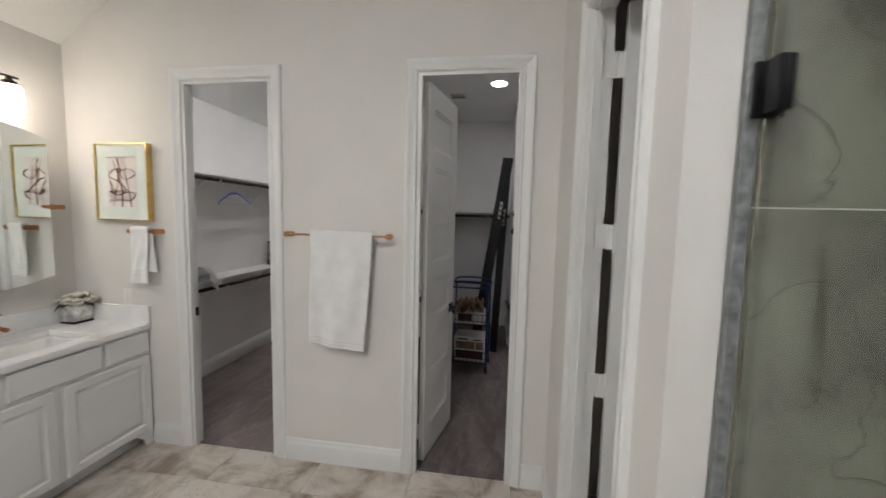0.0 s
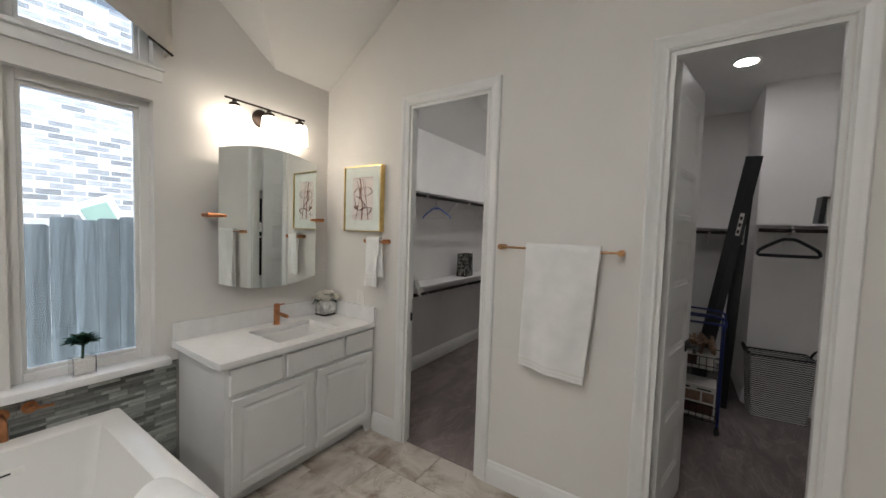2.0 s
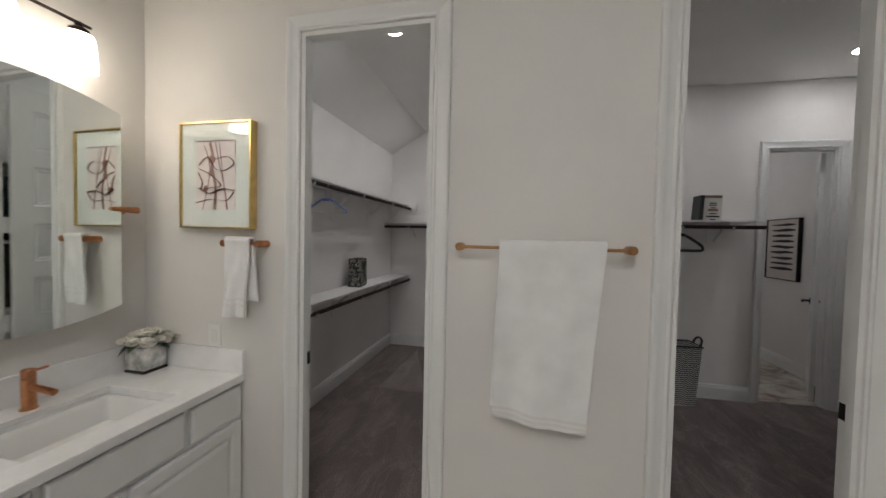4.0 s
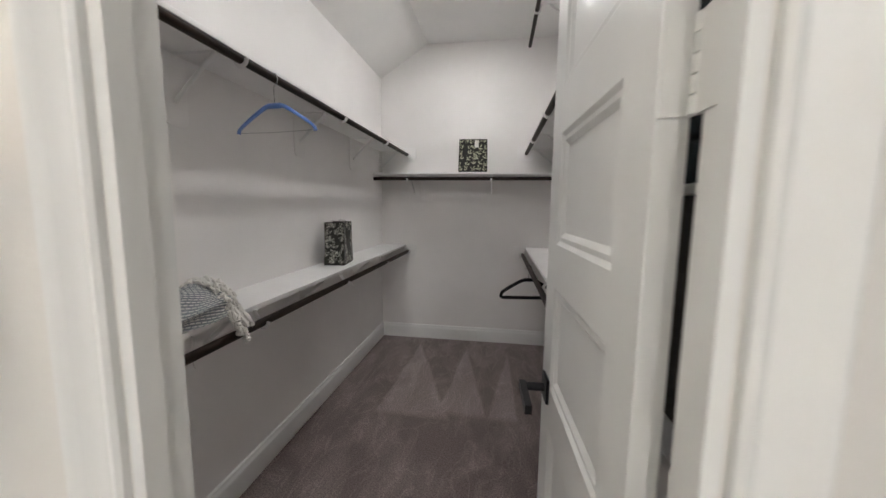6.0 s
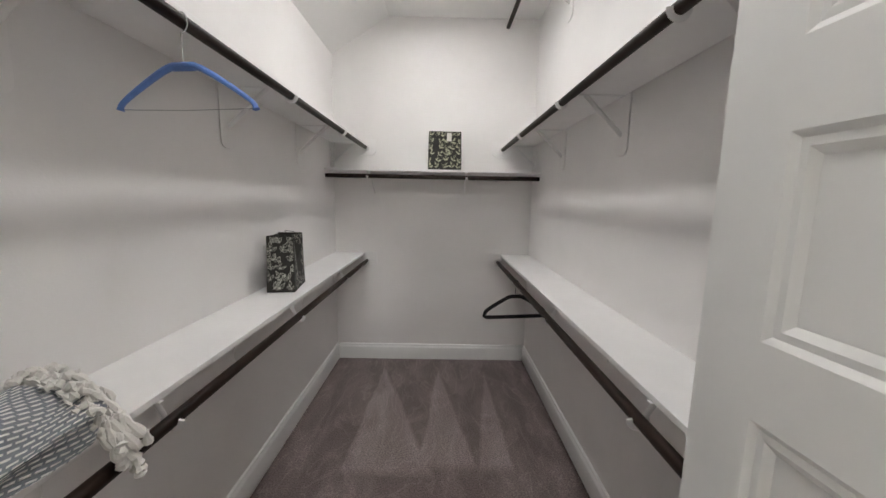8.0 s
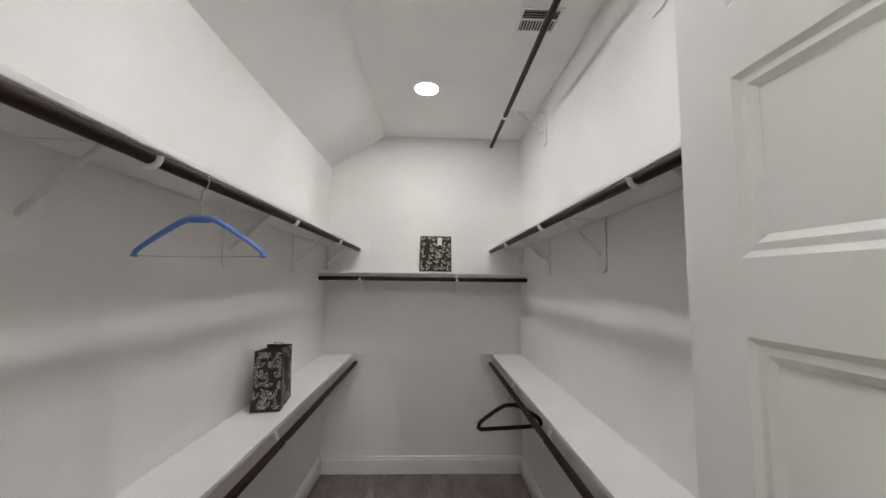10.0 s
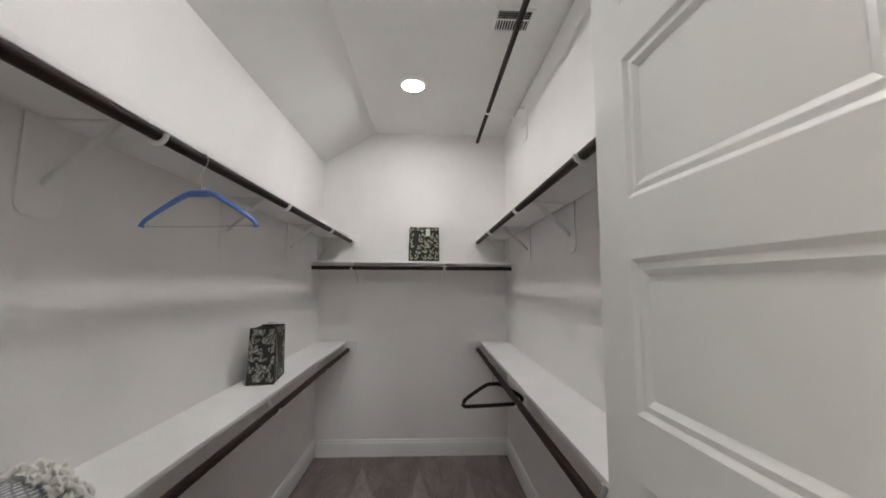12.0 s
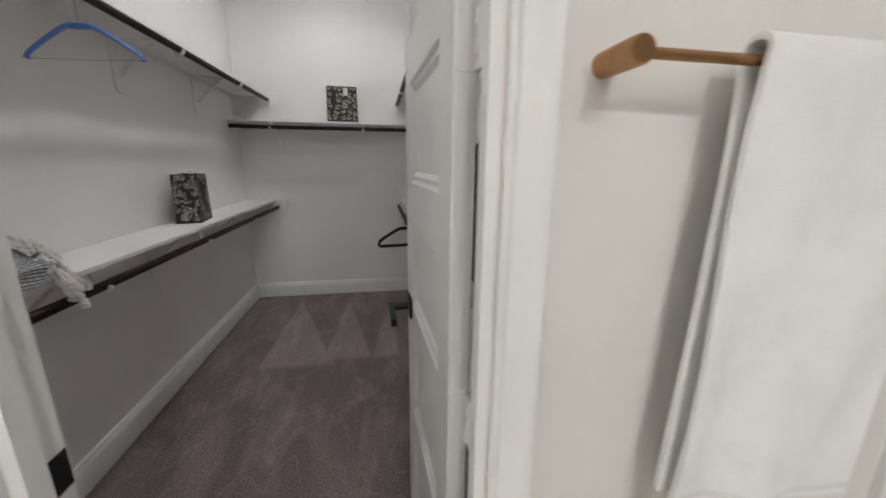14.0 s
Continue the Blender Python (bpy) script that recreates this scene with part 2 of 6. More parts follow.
def carpet(name, base, light, marks):
    m = bpy.data.materials.new(name)
    m.use_nodes = True
    nt = m.node_tree
    b = nt.nodes["Principled BSDF"]
    tc = nt.nodes.new("ShaderNodeTexCoord")
    fine = nt.nodes.new("ShaderNodeTexNoise")
    fine.inputs["Scale"].default_value = 120
    fine.inputs["Detail"].default_value = 4
    nt.links.new(tc.outputs["Object"], fine.inputs["Vector"])
    big = nt.nodes.new("ShaderNodeTexNoise")
    big.inputs["Scale"].default_value = 3.2
    big.inputs["Detail"].default_value = 3
    big.inputs["Distortion"].default_value = 0.8
    mp = nt.nodes.new("ShaderNodeMapping")
    mp.inputs["Scale"].default_value = (1.6, 0.6, 1)
    nt.links.new(tc.outputs["Object"], mp.inputs[0])
    nt.links.new(mp.outputs[0], big.inputs["Vector"])
    mr = nt.nodes.new("ShaderNodeMapRange")
    mr.inputs[1].default_value, mr.inputs[2].default_value = 0.42, 0.62
    mr.inputs[3].default_value, mr.inputs[4].default_value = 0.0, 0.6
    nt.links.new(big.outputs["Fac"], mr.inputs[0])
    track = nt.nodes.new("ShaderNodeTexNoise")
    track.inputs["Scale"].default_value = 2.3
    track.inputs["Detail"].default_value = 2
    track.inputs["Distortion"].default_value = 1.6
    mp2 = nt.nodes.new("ShaderNodeMapping")
    mp2.inputs["Scale"].default_value = (2.4, 0.8, 1)
    mp2.inputs["Rotation"].default_value = (0, 0, 0.35)
    nt.links.new(tc.outputs["Object"], mp2.inputs[0])
    nt.links.new(mp2.outputs[0], track.inputs["Vector"])
    ridge = nt.nodes.new("ShaderNodeMapRange")
    ridge.inputs[1].default_value, ridge.inputs[2].default_value = 0.0, 0.035
    ridge.inputs[3].default_value, ridge.inputs[4].default_value = 0.45, 0.0
    nt.links.new(math_node(nt, "ABSOLUTE", math_node(nt, "SUBTRACT", track.outputs["Fac"], 0.5)), ridge.inputs[0])
    fac = math_node(nt, "ADD", mr.outputs[0], ridge.outputs[0])
    if marks:
        sep = nt.nodes.new("ShaderNodeSeparateXYZ")
        nt.links.new(tc.outputs["Object"], sep.inputs[0])
        wob = math_node(nt, "MULTIPLY", math_node(nt, "SUBTRACT", big.outputs["Fac"], 0.5), 0.07)
        total = None
        for xa, ya, yb, left, right in marks:
            down = math_node(nt, "DIVIDE", math_node(nt, "SUBTRACT", ya, sep.outputs[1]), ya - yb)
            off = math_node(nt, "ADD", math_node(nt, "SUBTRACT", sep.outputs[0], xa), wob)
            lo = math_node(nt, "SUBTRACT", off, math_node(nt, "MULTIPLY", down, left))
            hi = math_node(nt, "SUBTRACT", math_node(nt, "MULTIPLY", down, right), off)
            end = math_node(nt, "SUBTRACT", sep.outputs[1], math_node(nt, "ADD", yb, wob))
            inside = math_node(nt, "MINIMUM", math_node(nt, "MINIMUM", lo, hi), math_node(nt, "MULTIPLY", end, 0.3))
            edge = nt.nodes.new("ShaderNodeMapRange")
            edge.inputs[1].default_value, edge.inputs[2].default_value = -0.004, 0.016
            nt.links.new(inside, edge.inputs[0])
            total = edge.outputs[0] if total is None else math_node(nt, "MAXIMUM", total, edge.outputs[0])
        fac = math_node(nt, "ADD", math_node(nt, "MULTIPLY", total, 0.50), math_node(nt, "MULTIPLY", fac, 0.55))
    mix = nt.nodes.new("ShaderNodeMix")
    mix.data_type = "RGBA"
    nt.links.new(fac, mix.inputs[0])
    mix.inputs[6].default_value = (*base, 1)
    mix.inputs[7].default_value = (*light, 1)
    mix2 = nt.nodes.new("ShaderNodeMix")
    mix2.data_type = "RGBA"
    mix2.blend_type = "MULTIPLY"
    mix2.inputs[0].default_value = 0.5
    nt.links.new(mix.outputs[2], mix2.inputs[6])
    sp = nt.nodes.new("ShaderNodeMapRange")
    sp.inputs[1].default_value, sp.inputs[2].default_value = 0.3, 0.7
    sp.inputs[3].default_value, sp.inputs[4].default_value = 0.1, 1.9
    nt.links.new(fine.outputs["Fac"], sp.inputs[0])
    nt.links.new(sp.outputs[0], mix2.inputs[7])
    nt.links.new(mix2.outputs[2], b.inputs["Base Color"])
    b.inputs["Roughness"].default_value = 1.0
    b.inputs["Sheen Weight"].default_value = 0.25
    bp = nt.nodes.new("ShaderNodeBump")
    bp.inputs["Strength"].default_value = 0.5
    bp.inputs["Distance"].default_value = 0.003
    nt.links.new(fine.outputs["Fac"], bp.inputs["Height"])
    nt.links.new(bp.outputs[0], b.inputs["Normal"])
    return m


CARPET = carpet("taupe closet carpet", (0.148, 0.113, 0.106), (0.335, 0.278, 0.262), ((-1.138, 6.236, 4.95, -0.06, 0.46), (-0.66, 6.186, 5.0, -0.11, 0.235), (-0.262, 6.155, 4.98, -0.17, 0.05)))
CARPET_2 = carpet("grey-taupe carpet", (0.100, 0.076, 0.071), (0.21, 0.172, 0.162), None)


# ---- mesh helpers ----
def box(bm, x0, x1, y0, y1, z0, z1, m=None):
    vs = [bm.verts.new((x, y, z)) for x in (x0, x1) for y in (y0, y1) for z in (z0, z1)]
    if m is not None:
        for v in vs:
            v.co = m @ v.co
    for f in ((0, 1, 3, 2), (4, 6, 7, 5), (0, 4, 5, 1), (2, 3, 7, 6), (0, 2, 6, 4), (1, 5, 7, 3)):
        bm.faces.new([vs[i] for i in f])
    return bm


def boxes(*dims, bevel=0.0, segments=2):
    bm = bmesh.new()
    for d in dims:
        box(bm, *d)
    if bevel:
        bmesh.ops.bevel(bm, geom=list(bm.edges), offset=bevel, segments=segments, affect="EDGES", profile=0.5)
    return bm


def tube(points, radius, sides=10, closed=False, bm=None, flat=1.0):
    """A tube along a line of points; radius may be a list."""
    bm = bm or bmesh.new()
    pts = [Vector(p) for p in points]
    n = len(pts)
    rings = []
    prev = None
    for i, p in enumerate(pts):
        a = pts[i - 1] if i or closed else pts[i]
        b = pts[(i + 1) % n] if i < n - 1 or closed else pts[i]
        t = (b - a).normalized()
        if prev is None:
            up = Vector((0, 0, 1)) if abs(t.z) < 0.9 else Vector((0, 1, 0))
        else:
            up = prev
        side = t.cross(up).normalized()
        up = side.cross(t).normalized()
        prev = up
        r = radius[i] if isinstance(radius, (list, tuple)) else radius
        rings.append([bm.verts.new(p + r * (math.cos(2 * math.pi * k / sides) * side + flat * math.sin(2 * math.pi * k / sides) * up)) for k in range(sides)])
    for i in range(n if closed else n - 1):
        a, b = rings[i], rings[(i + 1) % n]
        for k in range(sides):
            bm.faces.new((a[k], a[(k + 1) % sides], b[(k + 1) % sides], b[k]))
    if not closed:
        bm.faces.new(list(reversed(rings[0])))
        bm.faces.new(rings[-1])
    return bm


def lathe(profile, sides=32, m=None, bm=None):
    """Turns (radius, z) rows round the z axis."""
    bm = bm or bmesh.new()
    rings = []
    for r, z in profile:
        rings.append([bm.verts.new((m or Matrix()) @ Vector((r * math.cos(2 * math.pi * k / sides), r * math.sin(2 * math.pi * k / sides), z))) for k in range(sides)])
    for a, b in zip(rings, rings[1:]):
        for k in range(sides):
            bm.faces.new((a[k], a[(k + 1) % sides], b[(k + 1) % sides], b[k]))
    if profile[0][0] > 1e-5:
        bm.faces.new(list(reversed(rings[0])))
    if profile[-1][0] > 1e-5:
        bm.faces.new(rings[-1])
    return bm


def smooth_line(points, steps=6):
    pts = [Vector(p) for p in points]
    out = []
    for i in range(len(pts) - 1):
        p0, p1, p2, p3 = pts[max(i - 1, 0)], pts[i], pts[i + 1], pts[min(i + 2, len(pts) - 1)]
        for k in range(steps):
            t = k / steps
            out.append(0.5 * ((2 * p1) + (p2 - p0) * t + (2 * p0 - 5 * p1 + 4 * p2 - p3) * t * t + (3 * p1 - p0 - 3 * p2 + p3) * t ** 3))
    out.append(pts[-1])
    return out


def mesh_of(bm, name, material, smooth=False):
    bmesh.ops.recalc_face_normals(bm, faces=bm.faces)
    me = bpy.data.meshes.new(name)
    bm.to_mesh(me)
    bm.free()
    me.materials.append(material)
    if smooth:
        for p in me.polygons:
            p.use_smooth = True
        me.set_sharp_from_angle(angle=radians(38))
    return me


def part(name, bm, material, parent, label="", smooth=False):
    ob = new(name, mesh_of(bm, name, material, smooth))
    ob.parent = parent
    return tagged(ob, label) if label else ob


def thing(name, label, category, group="", kind="", at=(0, 0, 0), rz=0.0):
    ob = new(name)
    ob.empty_display_size = 0.1
    ob.matrix_basis = pose(*at, 0, 0, rz)
    return tagged(ob, label, category, group, kind)


def structure(name, bm, material, label, category, smooth=False):
    return tagged(new(name, mesh_of(bm, name, material, smooth)), label, category, kind="structure")


def poly_prism(bm, pts, axis, a, b):
    """An outline in two coordinates, drawn out along the third axis from a to b."""
    def v(p, w):
        return {"x": (w, p[0], p[1]), "y": (p[0], w, p[1]), "z": (p[0], p[1], w)}[axis]
    lo = [bm.verts.new(v(p, a)) for p in pts]
    hi = [bm.verts.new(v(p, b)) for p in pts]
    bm.faces.new(lo)
    bm.faces.new(list(reversed(hi)))
    n = len(pts)
    for i in range(n):
        bm.faces.new((lo[i], hi[i], hi[(i + 1) % n], lo[(i + 1) % n]))
    return bm


# ---- the plan ----
BATH_L, BATH_R, DOORWALL, DW_BACK = -1.70, 1.55, 3.075, 3.143
HEAD = 2.44
C1_L, C1_R = -0.805, -0.190
C2_L, C2_R = 0.745, 1.33
D3_NEAR, D3_FAR = 1.94, 2.52
CL1_R, CL1_BACK = 0.140, 6.40
CL2_L, CL2_A, CL2_R, NICHE_X, NICHE_BACK = 0.225, 5.56, 3.10, 1.42, 6.45
D4_L, D4_R = 2.452, 3.005
CL1_L = -1.60
WIN_N, WIN_F, WIN_B, WIN_T = 1.325, 1.870, 0.775, 2.255
TR_B, TR_T = 2.44, 3.10
SHOWER_END = 1.72
FAR_BACK = -1.7
TOP = 3.46

# ---- floors ----
structure("floor", boxes((BATH_L, 3.2, FAR_BACK, DOORWALL + 0.03, -0.12, -0.008)), GROUT, "grey grout bed under marble-look floor tiles", "floor")
structure("floor_closet", boxes((CL1_L, CL1_R, DOORWALL + 0.032, CL1_BACK, -0.12, 0.0)), CARPET, "taupe cut-pile carpet with vacuum marks", "carpet")
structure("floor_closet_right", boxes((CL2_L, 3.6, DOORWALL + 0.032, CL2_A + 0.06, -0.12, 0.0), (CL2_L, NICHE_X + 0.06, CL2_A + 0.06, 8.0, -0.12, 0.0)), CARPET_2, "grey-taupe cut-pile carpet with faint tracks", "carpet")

bm = bmesh.new()
for i in range(4):
    for j in range(7):
        x0, y0 = NICHE_X + 0.06 + i * 0.61 - 0.3 * (j % 2), CL2_A + 0.062 + j * 0.305
        box(bm, max(x0, NICHE_X + 0.062) + 0.0015, min(x0 + 0.61, 3.6) - 0.0015, y0 + 0.0015, y0 + 0.3035, -0.12, 0.0)
structure("floor_hall", bm, FLOOR_TILE, "marble-look porcelain tiles of the hall floor", "floor tile")

# ---- walls ----
bm = boxes((BATH_L - 0.15, C1_L, DOORWALL, DW_BACK, 0, TOP), (C1_L, C1_R, DOORWALL, DW_BACK, HEAD, TOP), (C1_R, C2_L, DOORWALL, DW_BACK, 0, TOP),
           (C2_L, C2_R, DOORWALL, DW_BACK, HEAD, TOP), (C2_R, 3.25, DOORWALL, DW_BACK, 0, TOP))
structure("wall_north", bm, WALL, "cream painted wall with two closet doorways", "wall")
bm = boxes((BATH_L - 0.15, BATH_L, FAR_BACK, WIN_N, 0, TOP), (BATH_L - 0.15, BATH_L, WIN_N, WIN_F, 0, WIN_B), (BATH_L - 0.15, BATH_L, WIN_N, WIN_F, WIN_T, TR_B),
           (BATH_L - 0.15, BATH_L, WIN_N, WIN_F, TR_T, TOP), (BATH_L - 0.15, BATH_L, WIN_F, DOORWALL, 0, TOP))
structure("wall_west", bm, WALL, "cream painted wall with a tall window and transom", "wall")
bm = boxes((BATH_R, BATH_R + 0.09, SHOWER_END, D3_NEAR, 0, TOP), (BATH_R, BATH_R + 0.09, D3_NEAR, D3_FAR, HEAD, TOP), (BATH_R, BATH_R + 0.09, D3_FAR, DOORWALL, 0, TOP),
           bevel=0.0)
structure("wall_east", bm, WALL, "cream painted wall with a side doorway", "wall")
structure("wall_shower_side", boxes((BATH_R + 0.095, 3.2, SHOWER_END, SHOWER_END + 0.12, 0, TOP)), WALL, "painted partition behind the shower tile", "wall")
structure("wall_shower_back", boxes((2.75, 2.87, FAR_BACK, SHOWER_END, 0, TOP)), WALL, "painted wall behind the shower", "wall")
structure("wall_south", boxes((BATH_L - 0.15, 3.2, FAR_BACK - 0.12, FAR_BACK, 0, TOP)), WALL, "cream painted wall closing the bathroom", "wall")
structure("wall_side_room", boxes((3.05, 3.17, SHOWER_END, DOORWALL, 0, TOP)), WALL, "painted wall of the small side room", "wall")
# closet on the left
bm = boxes((CL1_L - 0.15, CL1_L, DW_BACK, CL1_BACK + 0.12, 0, 3.2))
structure("wall_closet_west", bm, CLOSET_WALL, "off-white painted closet wall", "wall")
structure("wall_closet_back", boxes((CL1_L, CL1_R, CL1_BACK, CL1_BACK + 0.12, 0, 3.2)), CLOSET_WALL, "off-white painted closet back wall", "wall")
structure("wall_closet_middle", boxes((CL1_R, CL2_L, DW_BACK, NICHE_BACK, 0, 3.2)), CLOSET_WALL, "off-white painted wall between the closets", "wall")
# closet on the right, and the hall behind it
structure("wall_niche_back", boxes((CL2_L, NICHE_X, NICHE_BACK, NICHE_BACK + 0.12, 0, 3.2)), CLOSET_WALL, "off-white painted alcove wall", "wall")
bm = boxes((NICHE_X, D4_L, CL2_A, CL2_A + 0.12, 0, 3.2), (D4_L, D4_R, CL2_A, CL2_A + 0.12, HEAD, 3.2), (D4_R, 3.6, CL2_A, CL2_A + 0.12, 0, 3.2))
structure("wall_niche_east", boxes((NICHE_X, NICHE_X + 0.12, CL2_A + 0.12, 8.0, 0, 3.2)), CLOSET_WALL, "off-white painted wall between alcove and hall", "wall")
structure("wall_closet_far", bm, CLOSET_WALL, "off-white painted closet wall with a far doorway", "wall")
structure("wall_closet_east", boxes((CL2_R, CL2_R + 0.12, DW_BACK, CL2_A, 0, 3.2)), CLOSET_WALL, "off-white painted closet wall", "wall")
structure("wall_hall_east", boxes((3.40, 3.52, CL2_A + 0.12, 8.0, 0, 3.2)), CLOSET_WALL, "grey-white painted hall wall", "wall")
structure("wall_hall_back", boxes((NICHE_X + 0.12, 3.40, 7.6, 7.72, 0, 3.2)), CLOSET_WALL, "grey-white painted hall end wall", "wall")

# ---- ceilings ----
bm = bmesh.new()
XV, YV, ZL, ZC, YK = -0.655, 1.653, 2.705, 3.40, 2.60
p = {k: bm.verts.new(c) for k, c in dict(a=(BATH_L, DOORWALL, ZL), b=(BATH_L, YK, ZL), c=(XV, YV, ZC), d=(XV, DOORWALL, ZC), e=(BATH_L, YV, ZC),
     f=(BATH_L, FAR_BACK, ZC), g=(3.2, FAR_BACK, ZC), h=(3.2, DOORWALL, ZC), i=(XV, FAR_BACK, ZC)).items()}
for f in ("abcd", "bec", "efic", "igh" + "d" + "c"):
    bm.faces.new([p[k] for k in f])
geo = bmesh.ops.extrude_face_region(bm, geom=list(bm.faces))
for v in geo["geom"]:
    if isinstance(v, bmesh.types.BMVert):
        v.co.z += 0.10
structure("ceiling", bm, CEIL, "vaulted cream painted bathroom ceiling", "ceiling")
CZ, SLOPE_X, SLOPE_Z = 2.98, -1.12, 2.675
bm = poly_prism(bmesh.new(), [(CL1_L, SLOPE_Z), (SLOPE_X, CZ), (CL1_R, CZ), (CL1_R, CZ + 0.1), (CL1_L, CZ + 0.1)], "y", DW_BACK, CL1_BACK)
structure("ceiling_closet", bm, CEIL, "white closet ceiling with a sloped side", "ceiling")
structure("ceiling_closet_right", boxes((CL2_L, 3.6, DW_BACK, 8.0, 3.05, 3.15)), CEIL, "white flat closet ceiling", "ceiling")

# ---- trim ----
CASING = [(0.0, 0.0), (0.0, 0.010), (0.006, 0.014), (0.016, 0.010), (0.022, 0.012), (0.044, 0.016), (0.050, 0.021), (0.062, 0.022), (0.068, 0.018), (0.070, 0.0)]
BASE = [(0.0, 0.0), (0.016, 0.0), (0.016, 0.105), (0.013, 0.118), (0.009, 0.124), (0.008, 0.138), (0.0, 0.146)]


def casing_parts(parent, m, x0, x1, head):
    """Moulded casing round an opening, in the plane y=0 of m, proud towards -y."""
    a, b, h = x0 - 0.006, x1 + 0.006, head + 0.006

    def strip(path):
        bm = bmesh.new()
        rings = []
        for (px, pz), (ox, oz) in path:
            rings.append([bm.verts.new(m @ Vector((px + w * ox, -d, pz + w * oz))) for w, d in CASING])
        n = len(CASING)
        for r, s in zip(rings, rings[1:]):
            for k in range(n):
                bm.faces.new((r[k], r[(k + 1) % n], s[(k + 1) % n], s[k]))
        bm.faces.new(rings[0])
        bm.faces.new(list(reversed(rings[-1])))
        return bm
    part("casing", strip([((a, 0.0), (-1, 0)), ((a, h), (-1, 1))]), TRIM, parent, smooth=True)
    part("casing", strip([((a, h), (-1, 1)), ((b, h), (1, 1))]), TRIM, parent, smooth=True)
    part("casing", strip([((b, h), (1, 1)), ((b, 0.0), (1, 0))]), TRIM, parent, smooth=True)


def jamb_parts(parent, m, x0, x1, head, depth, stop_y):
    """Jamb boards inside the opening with a door stop."""
    t = 0.006
    for dims in ((x0 + 0.0005, x0 + t, -0.003, depth + 0.002, 0, head - 0.0005), (x1 - t, x1 - 0.0005, -0.003, depth + 0.002, 0, head - 0.0005), (x0 + t, x1 - t, -0.003, depth + 0.002, head - t, head - 0.0005)):
        bm = boxes(dims)
        bm.transform(m)
        part("jamb", bm, TRIM, parent)
    s = stop_y
    bm = boxes((x0 + t, x0 + t + 0.011, s - 0.032, s, 0, head - t), (x1 - t - 0.011, x1 - t, s - 0.032, s, 0, head - t), (x0 + t + 0.011, x1 - t - 0.011, s - 0.032, s, head - t - 0.011, head - t))
    bm.transform(m)
    part("door_stop", bm, TRIM, parent)


def leaf_mesh(width, height, thick=0.035, panels=6):
    """Six-panel door leaf: x along its width from the hinge, y its thickness, z up."""
    bm = bmesh.new()
    st, top, bottom, rail = 0.098, 0.135, 0.215, 0.105
    box(bm, 0, st, 0, thick, 0, height)
    box(bm, width - st, width, 0, thick, 0, height)
    ph = (height - top - bottom - rail * (panels - 1)) / panels
    zs = []
    z = bottom
    box(bm, st, width - st, 0, thick, 0, bottom)
    for i in range(panels):
        zs.append((z, z + ph))
        z += ph
        box(bm, st, width - st, 0, thick, z, z + (rail if i < panels - 1 else top))
        z += rail
    for z0, z1 in zs:
        x0, x1 = st, width - st
        box(bm, x0, x1, 0.011, thick - 0.011, z0, z1)
        for y_out, y_in in ((0.0, 0.011), (thick, thick - 0.011)):
            steps = [(0.0, y_out), (0.009, y_out + (y_in - y_out) * 0.5), (0.019, y_out + (y_in - y_out) * 0.42), (0.030, y_in), (0.031, y_in)]
            rings = [[bm.verts.new(c) for c in ((x0 + d, y, z0 + d), (x1 - d, y, z0 + d), (x1 - d, y, z1 - d), (x0 + d, y, z1 - d))] for d, y in steps]
            for r, s in zip(rings, rings[1:]):
                for k in range(4):
                    bm.faces.new((r[k], r[(k + 1) % 4], s[(k + 1) % 4], s[k]))
    return bm


def lever(parent, m, sign):
    """Square rose with a straight lever; the lever points along sign * x."""
    bm = bmesh.new()
    box(bm, -0.032, 0.032, -0.008, 0, -0.032, 0.032)
    bmesh.ops.bevel(bm, geom=list(bm.edges), offset=0.002, segments=1, affect="EDGES")
    tube([(0, -0.006, 0), (0, -0.058, 0)], 0.011, 14, bm=bm)
    a, b = sorted((-0.012 * sign, 0.115 * sign))
    box(bm, a, b, -0.070, -0.054, -0.011, 0.011)
    bm.transform(m)
    part("handle", bm, BLACK, parent, "black square-rose lever handle", smooth=True)


def hinge(parent, jamb_m, leaf_m):
    """Butt hinge: one plate on the jamb, one on the leaf's edge, knuckles in the gap between."""
    bm = bmesh.new()
    box(bm, 0.006, 0.0085, -0.030, 0.016, -0.05, 0.05)
    for k in range(5):
        tube([(0.006, 0.018, -0.05 + k * 0.02 + 0.001), (0.006, 0.018, -0.03 + k * 0.02 - 0.001)], 0.0065, 10, bm=bm)
    bm.transform(jamb_m)
    other = bmesh.new()
    box(other, -0.0025, -0.0002, 0.003, 0.035, -0.05, 0.05)
    box(other, -0.025, -0.0002, 0.0325, 0.035, -0.05, 0.05)
    other.transform(leaf_m)
    scratch = bpy.data.meshes.new("hinge_plate")
    other.to_mesh(scratch)
    bm.from_mesh(scratch)
    other.free()
    part("hinge", bm, TRIM, parent, "white painted butt hinge", smooth=True)


